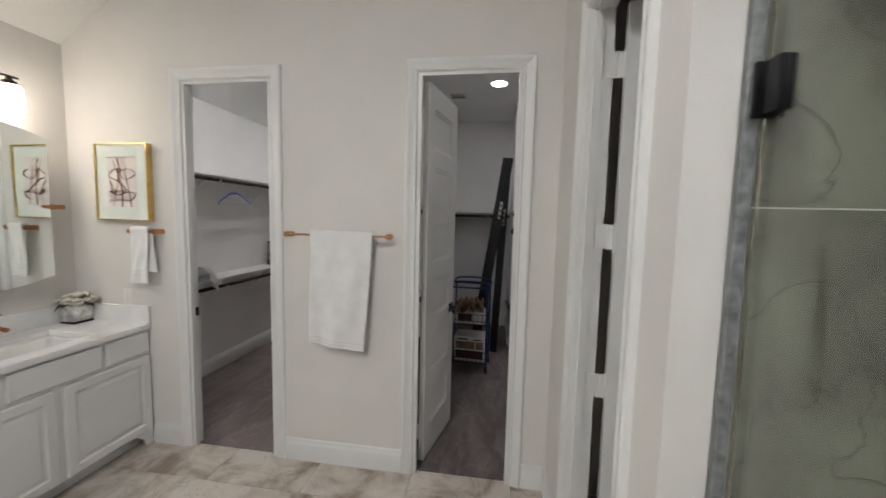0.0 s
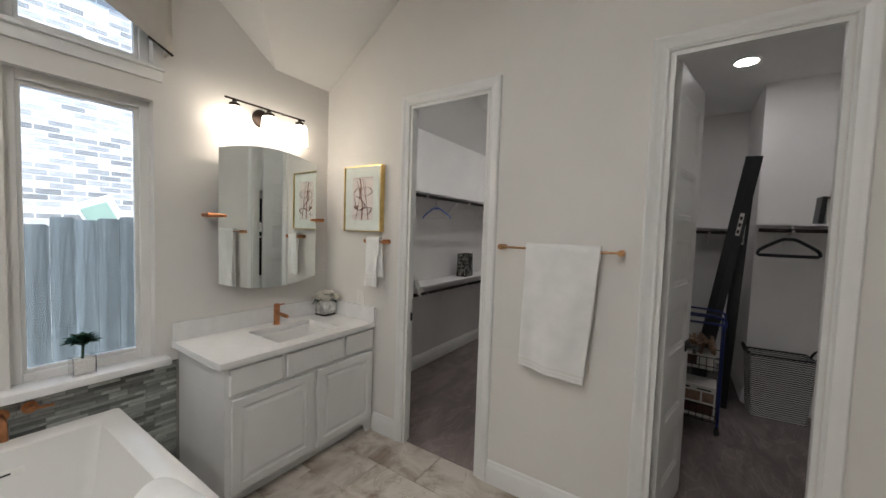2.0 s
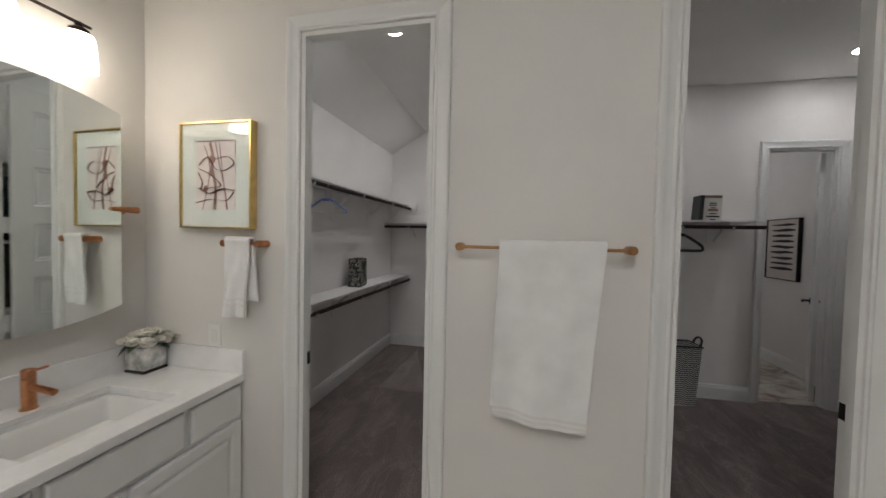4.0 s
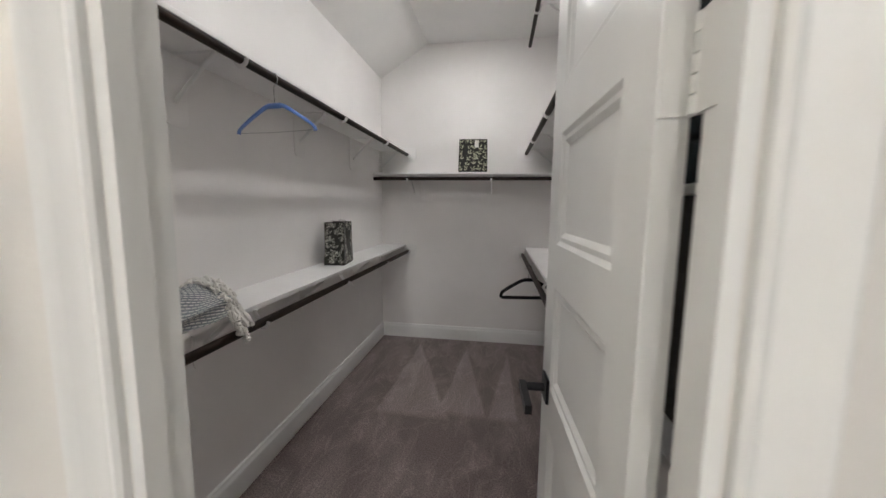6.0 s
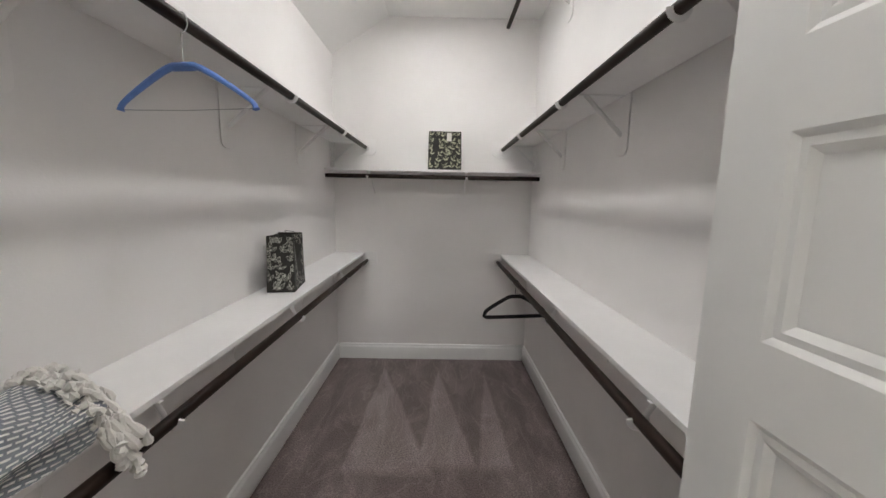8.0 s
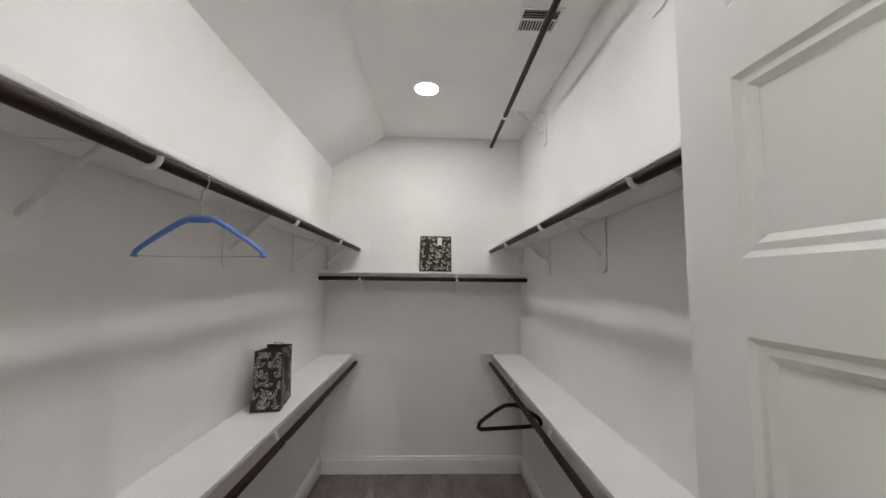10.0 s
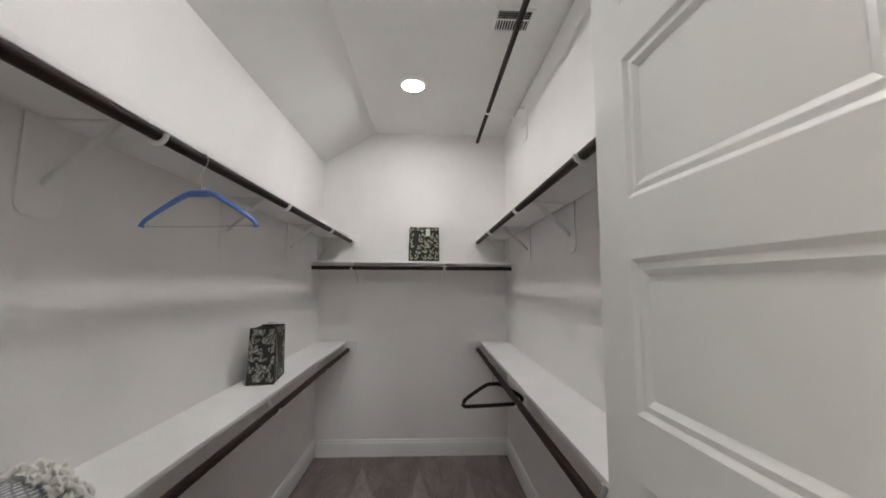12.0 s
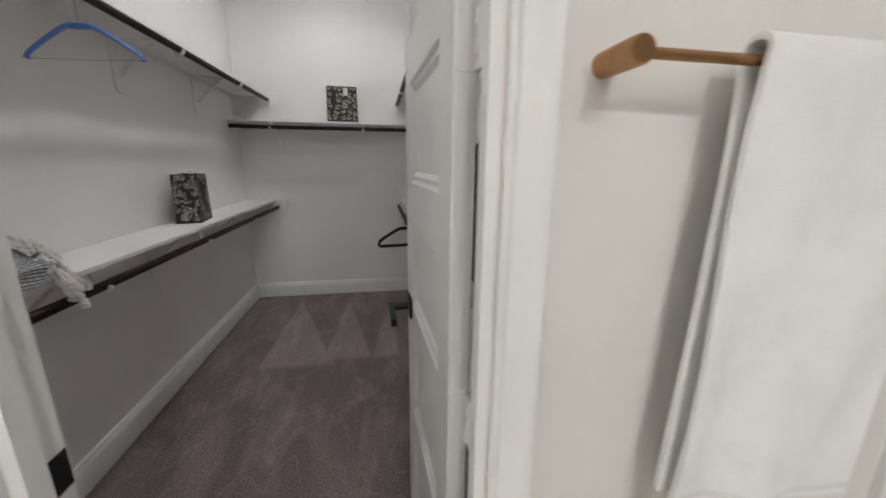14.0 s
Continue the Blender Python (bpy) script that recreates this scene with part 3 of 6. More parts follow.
def doorway(name, label, m, x0, x1, head, depth, swing, hinge_left, open_deg, set_back=0.026, trim_w=0.045):
    """Doorway in a wall whose room face is y=0 of m; the leaf swings to +y."""
    d = tagged(new(name), label, "door", kind="structure")
    casing_parts(d, m, x0, x1, head)
    jamb_parts(d, m, x0, x1, head, depth, depth - 0.04)
    if swing:
        w = x1 - x0 - trim_w
        bm = leaf_mesh(w, head - 0.022)
        if hinge_left:
            lm = m @ pose(x0 + 0.005, depth + 0.016, 0.014, 0, 0, open_deg) @ pose(set_back, -0.035, 0)
        else:
            lm = m @ pose(x1 - 0.005, depth + 0.016, 0.014, 0, 0, -open_deg) @ Matrix.Diagonal((-1, 1, 1, 1)) @ pose(set_back, -0.035, 0)
        bm.transform(lm)
        leaf = part("leaf", bm, TRIM, d, "white six-panel door leaf standing open")
        lever(leaf, lm @ pose(w - 0.065, 0, 0.925), -1)
        lever(leaf, lm @ pose(w - 0.065, 0.035, 0.925) @ Matrix.Diagonal((1, -1, 1, 1)), -1)
        for z in (0.22, 0.922, 1.548, 2.22):
            hm = m @ pose(x0, depth, z) if hinge_left else m @ pose(x1, depth, z) @ Matrix.Diagonal((-1, 1, 1, 1))
            hinge(leaf, hm, lm @ pose(0, 0, z - 0.014))
        sx = x1 - 0.0045 if hinge_left else x0 + 0.0045
        s = -1 if hinge_left else 1
        a, b = sorted((sx, sx + 0.002 * s))
        bm = boxes((a, b, depth - 0.034, depth + 0.001, 0.905, 0.965))
        bm.transform(m)
        part("strike_plate", bm, BLACK, d, "black strike plate on the jamb")
    return d


doorway("door_1", "white six-panel closet door standing wide open inward", pose(0, DOORWALL, 0), C1_L, C1_R, HEAD, DW_BACK - DOORWALL, True, False, 87.3, set_back=0.012, trim_w=0.059)
doorway("door_2", "white six-panel closet door opened into the carpeted closet", pose(0, DOORWALL, 0), C2_L, C2_R, HEAD, DW_BACK - DOORWALL, True, True, 78)
EAST = pose(BATH_R, 0, 0, 0, 0, -90)
doorway("door_3", "white side-room door standing open in its casing", EAST, -D3_FAR, -D3_NEAR, HEAD, 0.09, True, True, 84)
doorway("door_4", "white far closet door standing open to the hall", pose(0, CL2_A, 0), D4_L, D4_R, HEAD - 0.02, 0.12, True, False, 121)


def baseboard(name, a, b, inward):
    """Moulded board from a to b on the floor; inward: unit vector into the room."""
    bm = bmesh.new()
    rings = [[bm.verts.new((x + inward[0] * d, y + inward[1] * d, z)) for d, z in BASE] for x, y in (a, b)]
    n = len(BASE)
    for k in range(n):
        bm.faces.new((rings[0][k], rings[0][(k + 1) % n], rings[1][(k + 1) % n], rings[1][k]))
    bm.faces.new(rings[0])
    bm.faces.new(list(reversed(rings[1])))
    structure(name, bm, TRIM, "white moulded baseboard along the wall", "baseboard", smooth=True)


CO = 0.077
baseboard("baseboard", (-1.10, DOORWALL), (C1_L - CO, DOORWALL), (0, -1))
baseboard("baseboard", (C1_R + CO, DOORWALL), (C2_L - CO, DOORWALL), (0, -1))
baseboard("baseboard", (C2_R + CO, DOORWALL), (BATH_R - 0.017, DOORWALL), (0, -1))
baseboard("baseboard", (BATH_R, D3_FAR + CO), (BATH_R, DOORWALL), (-1, 0))
baseboard("baseboard", (BATH_R, SHOWER_END), (BATH_R, D3_NEAR - CO), (-1, 0))
baseboard("baseboard", (CL1_L, DW_BACK), (CL1_L, CL1_BACK), (1, 0))
baseboard("baseboard", (CL1_L + 0.017, CL1_BACK), (CL1_R - 0.017, CL1_BACK), (0, -1))
baseboard("baseboard", (CL1_R, DW_BACK), (CL1_R, CL1_BACK), (-1, 0))
baseboard("baseboard", (CL2_L, DW_BACK), (CL2_L, NICHE_BACK), (1, 0))
baseboard("baseboard", (CL2_L + 0.017, NICHE_BACK), (NICHE_X - 0.017, NICHE_BACK), (0, -1))
baseboard("baseboard", (NICHE_X, CL2_A + 0.001), (NICHE_X, NICHE_BACK), (-1, 0))
baseboard("baseboard", (NICHE_X, CL2_A), (D4_L - CO, CL2_A), (0, -1))
baseboard("baseboard", (D4_R + CO, CL2_A), (CL2_R - 0.001, CL2_A), (0, -1))
baseboard("baseboard", (CL2_R, DW_BACK), (CL2_R, CL2_A - 0.017), (-1, 0))
baseboard("baseboard", (3.40, CL2_A + 0.12), (3.40, 7.6), (-1, 0))
baseboard("baseboard", (NICHE_X + 0.12, 7.6), (3.38, 7.6), (0, -1))

# ---- windows ----
def window(name, label, z0, z1, sill):
    w = tagged(new(name), label, "window", kind="structure")
    xo, xi = BATH_L - 0.15, BATH_L
    f = 0.045
    bm = boxes((xo + 0.02, xo + 0.09, WIN_N, WIN_N + f, z0, z1), (xo + 0.02, xo + 0.09, WIN_F - f, WIN_F, z0, z1),
               (xo + 0.02, xo + 0.09, WIN_N + f, WIN_F - f, z0, z0 + f), (xo + 0.02, xo + 0.09, WIN_N + f, WIN_F - f, z1 - f, z1), bevel=0.003)
    part("window_frame", bm, PLASTIC, w, "white vinyl window frame")
    g = f + 0.018
    bm = boxes((xo + 0.035, xo + 0.07, WIN_N + f, WIN_N + g, z0 + f, z1 - f), (xo + 0.035, xo + 0.07, WIN_F - g, WIN_F - f, z0 + f, z1 - f),
               (xo + 0.035, xo + 0.07, WIN_N + g, WIN_F - g, z0 + f, z0 + g), (xo + 0.035, xo + 0.07, WIN_N + g, WIN_F - g, z1 - g, z1 - f), bevel=0.002)
    part("sash", bm, PLASTIC, w)
    pane = part("pane", boxes((xo + 0.050, xo + 0.056, WIN_N + g, WIN_F - g, z0 + g, z1 - g)), WINDOW_GLASS, w)
    pane.visible_shadow = False
    if sill:
        bm = boxes((BATH_L - 0.06, BATH_L + 0.085, WIN_N - 0.05, WIN_F + 0.055, z0 - 0.036, z0 + 0.006), bevel=0.006)
        part("window_sill", bm, QUARTZ, w, "white quartz sill", smooth=True)
    return w


window("window_1", "tall white-framed window over the bathtub", WIN_B, WIN_T, True)
window("window_2", "white-framed transom window above the tall window", TR_B, TR_T, False)
bm = boxes((BATH_L, BATH_L + 0.016, WIN_N - 0.05, WIN_F + 0.04, TR_B - 0.075, TR_B - 0.015), (BATH_L, BATH_L + 0.035, WIN_N - 0.06, WIN_F + 0.05, TR_B - 0.015, TR_B + 0.006), bevel=0.004)
structure("trim_transom", bm, TRIM, "white ledge moulding under the transom", "trim", smooth=True)

shade = thing("window_shade", "beige cloth shade hanging askew over the transom", "window shade", at=(BATH_L + 0.06, 1.6, 2.45))
bm = bmesh.new()
cols, rows_n = 16, 8
grid = []
for i in range(cols + 1):
    u = i / cols
    y = 1.28 + u * 0.65 - 1.6
    zb = 2.83 - 0.33 * u ** 1.25 - 2.45
    grid.append([bm.verts.new((0.012 * math.sin(u * 9) * (1 - k / rows_n) + 0.03 * u * (1 - k / rows_n), y, zb + (3.25 - 2.45 - zb) * k / rows_n)) for k in range(rows_n + 1)])
for i in range(cols):
    for k in range(rows_n):
        bm.faces.new((grid[i][k], grid[i + 1][k], grid[i + 1][k + 1], grid[i][k + 1]))
cloth = part("cloth", bm, SHADE_CLOTH, shade, smooth=True)
sol = cloth.modifiers.new("thickness", "SOLIDIFY")
sol.thickness = 0.003
part("hem_bar", tube([(0.03, 0.22, 2.545 - 2.45 + 0.018), (0.036, 0.332, 0.052)], 0.007, 8), BRONZE, cloth, "dark hem bar")
part("return_flap", boxes((-0.058, 0.03, 0.322, 0.328, 0.06, 0.80)), SHADE_CLOTH, shade)

# ---- outdoors ----
structure("ground", boxes((-60, BATH_L - 0.15, -40, 40, -0.4, -0.15)), GROUND, "dry side-yard ground", "ground")
FX = -3.35
fence = thing("fence", "weathered grey cedar picket fence", "fence", at=(FX, 0, -0.15))
pw = 0.136
pm = {}
for v in range(3):
    bm = bmesh.new()
    h = 1.66 + 0.012 * v
    poly_prism(bm, [(0, 0), (pw + 0.007, 0), (pw + 0.007, h - 0.014), (pw - 0.016, h), (0.014, h), (0, h - 0.014)], "x", 0, 0.016)
    pm[v] = mesh_of(bm, "picket", PICKET)
for i in range(34):
    ob = new("picket", pm[i % 3])
    ob.parent = fence
    near = i < 14
    ob.matrix_basis = pose(0.02 * random.random() + (0.0 if near else 0.06 + 0.012 * (i - 14)), -0.2 + i * pw, 0.0 if near else 0.05 + 0.006 * (i - 14), 0, 0, random.uniform(-1.2, 1.2))
for z in (0.35, 1.25):
    part("rail", boxes((-0.05, -0.012, -0.3, 4.6, z, z + 0.09)), PICKET, fence)
meter = thing("utility_box", "white and pale green box tilted above the fence", "utility box", at=(-3.95, 2.25, 1.44), rz=-22)
bm = boxes((-0.07, 0.06, -0.14, 0.14, 0.0, 0.36), bevel=0.02)
bm.transform(pose(0, 0, 0, 24, 8, 0))
part("body", bm, PLASTIC, meter, smooth=True)
bm = boxes((0.061, 0.066, -0.105, 0.105, 0.05, 0.31), bevel=0.002)
bm.transform(pose(0, 0, 0, 24, 8, 0))
part("front", bm, GREENISH, meter, "pale green cover")
bm = boxes((-0.03, 0.03, -0.03, 0.03, -1.57, 0.02))
part("post", bm, PLASTIC, meter)
NX = -4.9
house = thing("neighbour_house", "grey-brown brick house beyond the fence", "house", at=(NX, 0, -0.15))
part("wall", boxes((-0.3, -0.0015, -6, 10, 0, 5.2)), MORTAR, house, "pale mortar behind the bricks")
part("roof", poly_prism(bmesh.new(), [(0.45, 5.2), (0.45, 5.35), (-4, 8.0), (-4, 5.2)], "y", -6.5, 10.5), EAVE, house)

# ---- bathroom fittings ----
vanity = thing("vanity", "white raised-panel vanity cabinet under a quartz top", "cabinet", at=(BATH_L, 2.515, 0))
VX, VN, VF = 0.57, 1.985 - 2.515, DOORWALL - 2.515 - 0.002
part("toe_kick", boxes((0.002, VX - 0.065, VN + 0.002, VF, 0.0, 0.0995)), CABINET, vanity)
part("body", boxes((0.002, VX, VN, VF, 0.10, 0.6395)), CABINET, vanity)
part("front_rail", boxes((VX - 0.02, VX, VN, VF, 0.64, 0.815)), CABINET, vanity)
part("side_panel", boxes((0.002, VX - 0.0205, VN, VN + 0.02, 0.64, 0.815)), CABINET, vanity)
part("side_panel", boxes((0.002, VX - 0.0205, VF - 0.02, VF, 0.64, 0.815)), CABINET, vanity)


def raised_front(parent, name, y0, y1, z0, z1, panel):
    bm = bmesh.new()
    x = VX + 0.001
    fr = 0.055 if panel else 0.0
    if panel:
        rings = [(0.0, 0.0), (0.0, 0.014), (0.004, 0.018), (fr - 0.006, 0.018), (fr, 0.011), (fr + 0.012, 0.010), (fr + 0.030, 0.016), (fr + 0.032, 0.016)]
    else:
        rings = [(0.0, 0.0), (0.0, 0.012), (0.005, 0.017), (0.008, 0.018)]
    rv = [[bm.verts.new(c) for c in ((x + d, y0 + o, z0 + o), (x + d, y1 - o, z0 + o), (x + d, y1 - o, z1 - o), (x + d, y0 + o, z1 - o))] for o, d in rings]
    for r, s in zip(rv, rv[1:]):
        for k in range(4):
            bm.faces.new((r[k], r[(k + 1) % 4], s[(k + 1) % 4], s[k]))
    bm.faces.new(rv[-1])
    return part(name, bm, CABINET, parent)


o = -2.515
raised_front(vanity, "drawer_front", 2.005 + o, 2.305 + o, 0.655, 0.80, False)
raised_front(vanity, "drawer_front", 2.335 + o, 2.765 + o, 0.655, 0.80, False)
raised_front(vanity, "drawer_front", 2.795 + o, 3.062 + o, 0.655, 0.80, False)
raised_front(vanity, "door", 2.015 + o, 2.525 + o, 0.105, 0.63, True)
raised_front(vanity, "door", 2.562 + o, 3.062 + o, 0.105, 0.63, True)
bm = poly_prism(bmesh.new(), [(VN, 0), (VN + 0.05, 0), (VN + 0.07, 0.05), (VN + 0.11, 0.085), (VN + 0.16, 0.10), (VN, 0.10)], "x", VX - 0.02, VX)
part("foot", bm, CABINET, vanity, "scrolled bracket foot")
bm = poly_prism(bmesh.new(), [(VF, 0), (VF - 0.05, 0), (VF - 0.07, 0.05), (VF - 0.11, 0.085), (VF - 0.16, 0.10), (VF, 0.10)], "x", VX - 0.02, VX)
part("foot", bm, CABINET, vanity, "scrolled bracket foot")

top = thing("countertop", "white quartz vanity top with backsplash and undermount sink", "countertop", at=(BATH_L, 2.515, 0.815))
SX0, SX1, SY0, SY1 = 0.150, 0.505, 2.335 - 2.515, 2.80 - 2.515
bm = bmesh.new()
TX, TN, TF, TT = 0.60, 1.95 - 2.515, DOORWALL - 2.515 - 0.002, 0.038
box(bm, 0.002, SX0, TN, TF, 0.0, TT)
box(bm, SX1, TX, TN, TF, 0.0, TT)
box(bm, SX0, SX1, TN, SY0, 0.0, TT)
box(bm, SX0, SX1, SY1, TF, 0.0, TT)
bmesh.ops.remove_doubles(bm, verts=bm.verts, dist=1e-4)
slab = part("slab", bm, QUARTZ, top)
bv = slab.modifiers.new("edge", "BEVEL")
bv.width, bv.segments, bv.angle_limit = 0.004, 2, radians(60)
part("backsplash", boxes((0.002, 0.022, TN, TF, TT, TT + 0.115), bevel=0.002), QUARTZ, top)
part("side_splash", boxes((0.024, TX, TF - 0.020, TF, TT, TT + 0.115), bevel=0.002), QUARTZ, top)
bm = bmesh.new()
prof = [(0.0, 0.0), (0.006, -0.02), (0.018, -0.105), (0.05, -0.135), (0.10, -0.14)]
rv = []
for d, z in prof:
    ring = []
    rr = 0.03
    x0, x1, y0, y1 = SX0 - 0.004 + d, SX1 + 0.004 - d, SY0 - 0.004 + d, SY1 + 0.004 - d
    for cx, cy, a0 in ((x1 - rr, y1 - rr, 0), (x0 + rr, y1 - rr, 90), (x0 + rr, y0 + rr, 180), (x1 - rr, y0 + rr, 270)):
        for k in range(5):
            a = radians(a0 + k * 22.5)
            ring.append(bm.verts.new((cx + rr * math.cos(a), cy + rr * math.sin(a), z)))
    rv.append(ring)
for r, s in zip(rv, rv[1:]):
    for k in range(20):
        bm.faces.new((r[k], r[(k + 1) % 20], s[(k + 1) % 20], s[k]))
bm.faces.new(rv[-1])
basin = part("sink", bm, PORCELAIN, top, "white rectangular undermount basin", smooth=True)
basin.modifiers.new("thickness", "SOLIDIFY").thickness = 0.008
part("drain", lathe([(0.0, 0.003), (0.022, 0.003), (0.022, 0.0)], 20, Matrix.Translation((0.33, 0.05, -0.139))), COPPER, basin, smooth=True)

faucet = thing("faucet", "brushed copper single-hole faucet on the vanity top", "faucet", at=(-1.60, 2.565, 0.853))
part("body", lathe([(0.026, 0.0), (0.026, 0.004), (0.021, 0.006), (0.021, 0.118), (0.0, 0.118)], 24), COPPER, faucet, smooth=True)
part("cap", lathe([(0.021, 0.122), (0.021, 0.148), (0.017, 0.151), (0.0, 0.151)], 24), COPPER, faucet, smooth=True)
part("lever", tube([(0.0, 0.018, 0.140), (0.005, 0.055, 0.143)], 0.005, 10), COPPER, faucet, smooth=True)
part("spout", tube([(0.012, 0.0, 0.085), (0.12, 0.0, 0.078), (0.128, 0, 0.076)], 0.0125, 14), COPPER, faucet, smooth=True)

flowers = thing("flower_arrangement", "cream roses and sage leaves in a square silver vase", "flowers", at=(-1.585, 2.985, 0.853))
flowers.scale = (1.22, 1.22, 1.3)
bm = boxes((-0.048, 0.048, -0.048, 0.048, 0.0, 0.085), bevel=0.006)
part("vase_foot", boxes((-0.0485, 0.0485, -0.0485, 0.0485, 0.0, 0.009), bevel=0.002), BRONZE, flowers, "dark vase foot")
bm.transform(pose(0, 0, 0.0095))
part("vase", bm, mat("mercury glass", (0.80, 0.80, 0.77), 0.2, 0.25, vary=0.35, scale=22), flowers, "speckled silvery square vase", smooth=True)
rng = random.Random(4)
for i in range(7):
    a = i * 2.4
    r = 0.0 if i == 0 else 0.046 + 0.012 * (i % 2)
    c = Vector((r * math.cos(a), r * math.sin(a), 0.130 + 0.022 * (i == 0) + rng.uniform(-0.012, 0.01)))
    bm = bmesh.new()
    bmesh.ops.create_icosphere(bm, subdivisions=2, radius=0.030, matrix=Matrix.Translation(c + Vector((0, 0, -0.012))) @ Matrix.Diagonal((1, 1, 0.7, 1)))
    for ring in range(4):
        n = 3 + ring * 2
        for k in range(n):
            b = 2 * math.pi * k / n + ring * 0.7
            rad = 0.008 + ring * 0.0125
            pts = []
            for s in (-1, 0, 1):
                bb = b + s * 0.5
                pts.append([bm.verts.new(c + Vector((rr * math.cos(bb), rr * math.sin(bb), zz))) for rr, zz in ((rad * 0.5, -0.014), (rad, 0.0 - ring * 0.002), (rad * 1.25, 0.016 - ring * 0.006 - 0.004 * abs(s)))])
            for p0, p1 in zip(pts, pts[1:]):
                for q in range(2):
                    bm.faces.new((p0[q], p1[q], p1[q + 1], p0[q + 1]))
    part("rose", bm, PETAL, flowers, smooth=True)


def leaf_blade(bm, base, tip, width, up=Vector((0, 0, 1)), fold=0.15, n=6):
    base, tip = Vector(base), Vector(tip)
    ax = tip - base
    side = ax.cross(up)
    side = side.normalized() if side.length > 1e-6 else Vector((1, 0, 0))
    nrm = side.cross(ax).normalized()
    rows_ = []
    for i in range(n + 1):
        t = i / n
        w = width * math.sin(math.pi * min(1, t ** 0.75 * 0.98 + 0.02)) * 0.5
        c = base + ax * t + nrm * (0.18 * ax.length * math.sin(math.pi * t) * 0.5)
        rows_.append([bm.verts.new(c - side * w + nrm * w * fold * 2), bm.verts.new(c), bm.verts.new(c + side * w + nrm * w * fold * 2)])
    for r, s in zip(rows_, rows_[1:]):
        for k in range(2):
            bm.faces.new((r[k], r[k + 1], s[k + 1], s[k]))


for i in range(13):
    a = rng.uniform(0, 6.28)
    bm = bmesh.new()
    z0 = rng.uniform(0.085, 0.12)
    leaf_blade(bm, (0.03 * math.cos(a), 0.03 * math.sin(a), z0), (rng.uniform(0.075, 0.105) * math.cos(a), rng.uniform(0.075, 0.105) * math.sin(a), z0 + rng.uniform(-0.045, 0.03)), 0.044)
    part("leaf", bm, SAGE if i % 5 < 3 else LEAF, flowers, smooth=True)

plate = thing("outlet", "white outlet cover plate on the wall", "outlet", at=(-1.275, DOORWALL, 1.02))
cover = part("plate", boxes((-0.036, 0.036, -0.006, 0, -0.058, 0.058), bevel=0.002), PLASTIC, plate)
part("socket", boxes((-0.017, 0.017, -0.008, -0.0055, -0.034, 0.034), bevel=0.001), PAPER, cover)

mirror = thing("mirror", "frameless arched pivot mirror above the vanity", "mirror", at=(BATH_L + 0.085, 2.535, 1.62), rz=-1.5)
outline = []
HW, HT, SAG = 0.357, 0.432, 0.062
N = 24
for k in range(N + 1):
    u = -1 + 2 * k / N
    outline.append((u * HW, HT + SAG * (1 - u * u)))
for k in range(N + 1):
    u = 1 - 2 * k / N
    outline.append((u * HW, -HT - SAG * (1 - u * u)))
part("silvered_glass", poly_prism(bmesh.new(), outline, "x", -0.004, 0.002), MIRROR, mirror)
part("backing", poly_prism(bmesh.new(), [(a * 0.985, b * 0.985) for a, b in outline], "x", -0.014, -0.005), BLACK, mirror)
for s in (-1, 1):
    y = s * (HW + 0.055)
    bm = lathe([(0.0, 0.0), (0.020, 0.0), (0.020, 0.006), (0.011, 0.010), (0.011, 0.092), (0.0, 0.092)], 20, Matrix.Translation((-0.083, y, 0.005)) @ pose(0, 0, 0, 0, 90, 0))
    tube([(0.004, y + s * 0.012, 0.005), (0.004, y - s * 0.10, 0.005)], [0.016, 0.009], 14, bm=bm)
    part("pivot_bracket", bm, COPPER, mirror, "copper pivot bracket", smooth=True)

vl = thing("vanity_light", "dark bronze three-light bar with lit opal shades", "wall lamp", at=(BATH_L, 2.49, 2.33))
part("back_plate", lathe([(0.0, 0.0), (0.062, 0.0), (0.062, 0.012), (0.052, 0.022), (0.0, 0.024)], 32, pose(0, 0, -0.01, 0, 90, 0)), BRONZE, vl, smooth=True)
part("arm", tube([(0.018, 0, 0), (0.085, 0, 0.012), (0.10, 0, 0.034)], 0.010, 12), BRONZE, vl, smooth=True)
part("bar", tube([(0.10, -0.285, 0.04), (0.10, 0.285, 0.04)], 0.0065, 10), BRONZE, vl, smooth=True)
for y in (-0.235, 0.0, 0.235):
    m = Matrix.Translation((0.115, y, 0))
    hold = part("holder", lathe([(0.0, 0.036), (0.012, 0.036), (0.014, 0.018), (0.031, 0.008), (0.034, -0.012), (0.0, -0.012)], 24, m), BRONZE, vl, smooth=True)
    part("collar", tube([(0.10, y, 0.04), (0.115, y, 0.03)], 0.006, 8), BRONZE, vl)
    part("shade", lathe([(0.0, -0.012), (0.045, -0.014), (0.050, -0.03), (0.057, -0.155), (0.053, -0.155), (0.046, -0.035), (0.0, -0.03)], 28, m), LAMP_GLASS, hold, "lit opal glass shade", smooth=True)

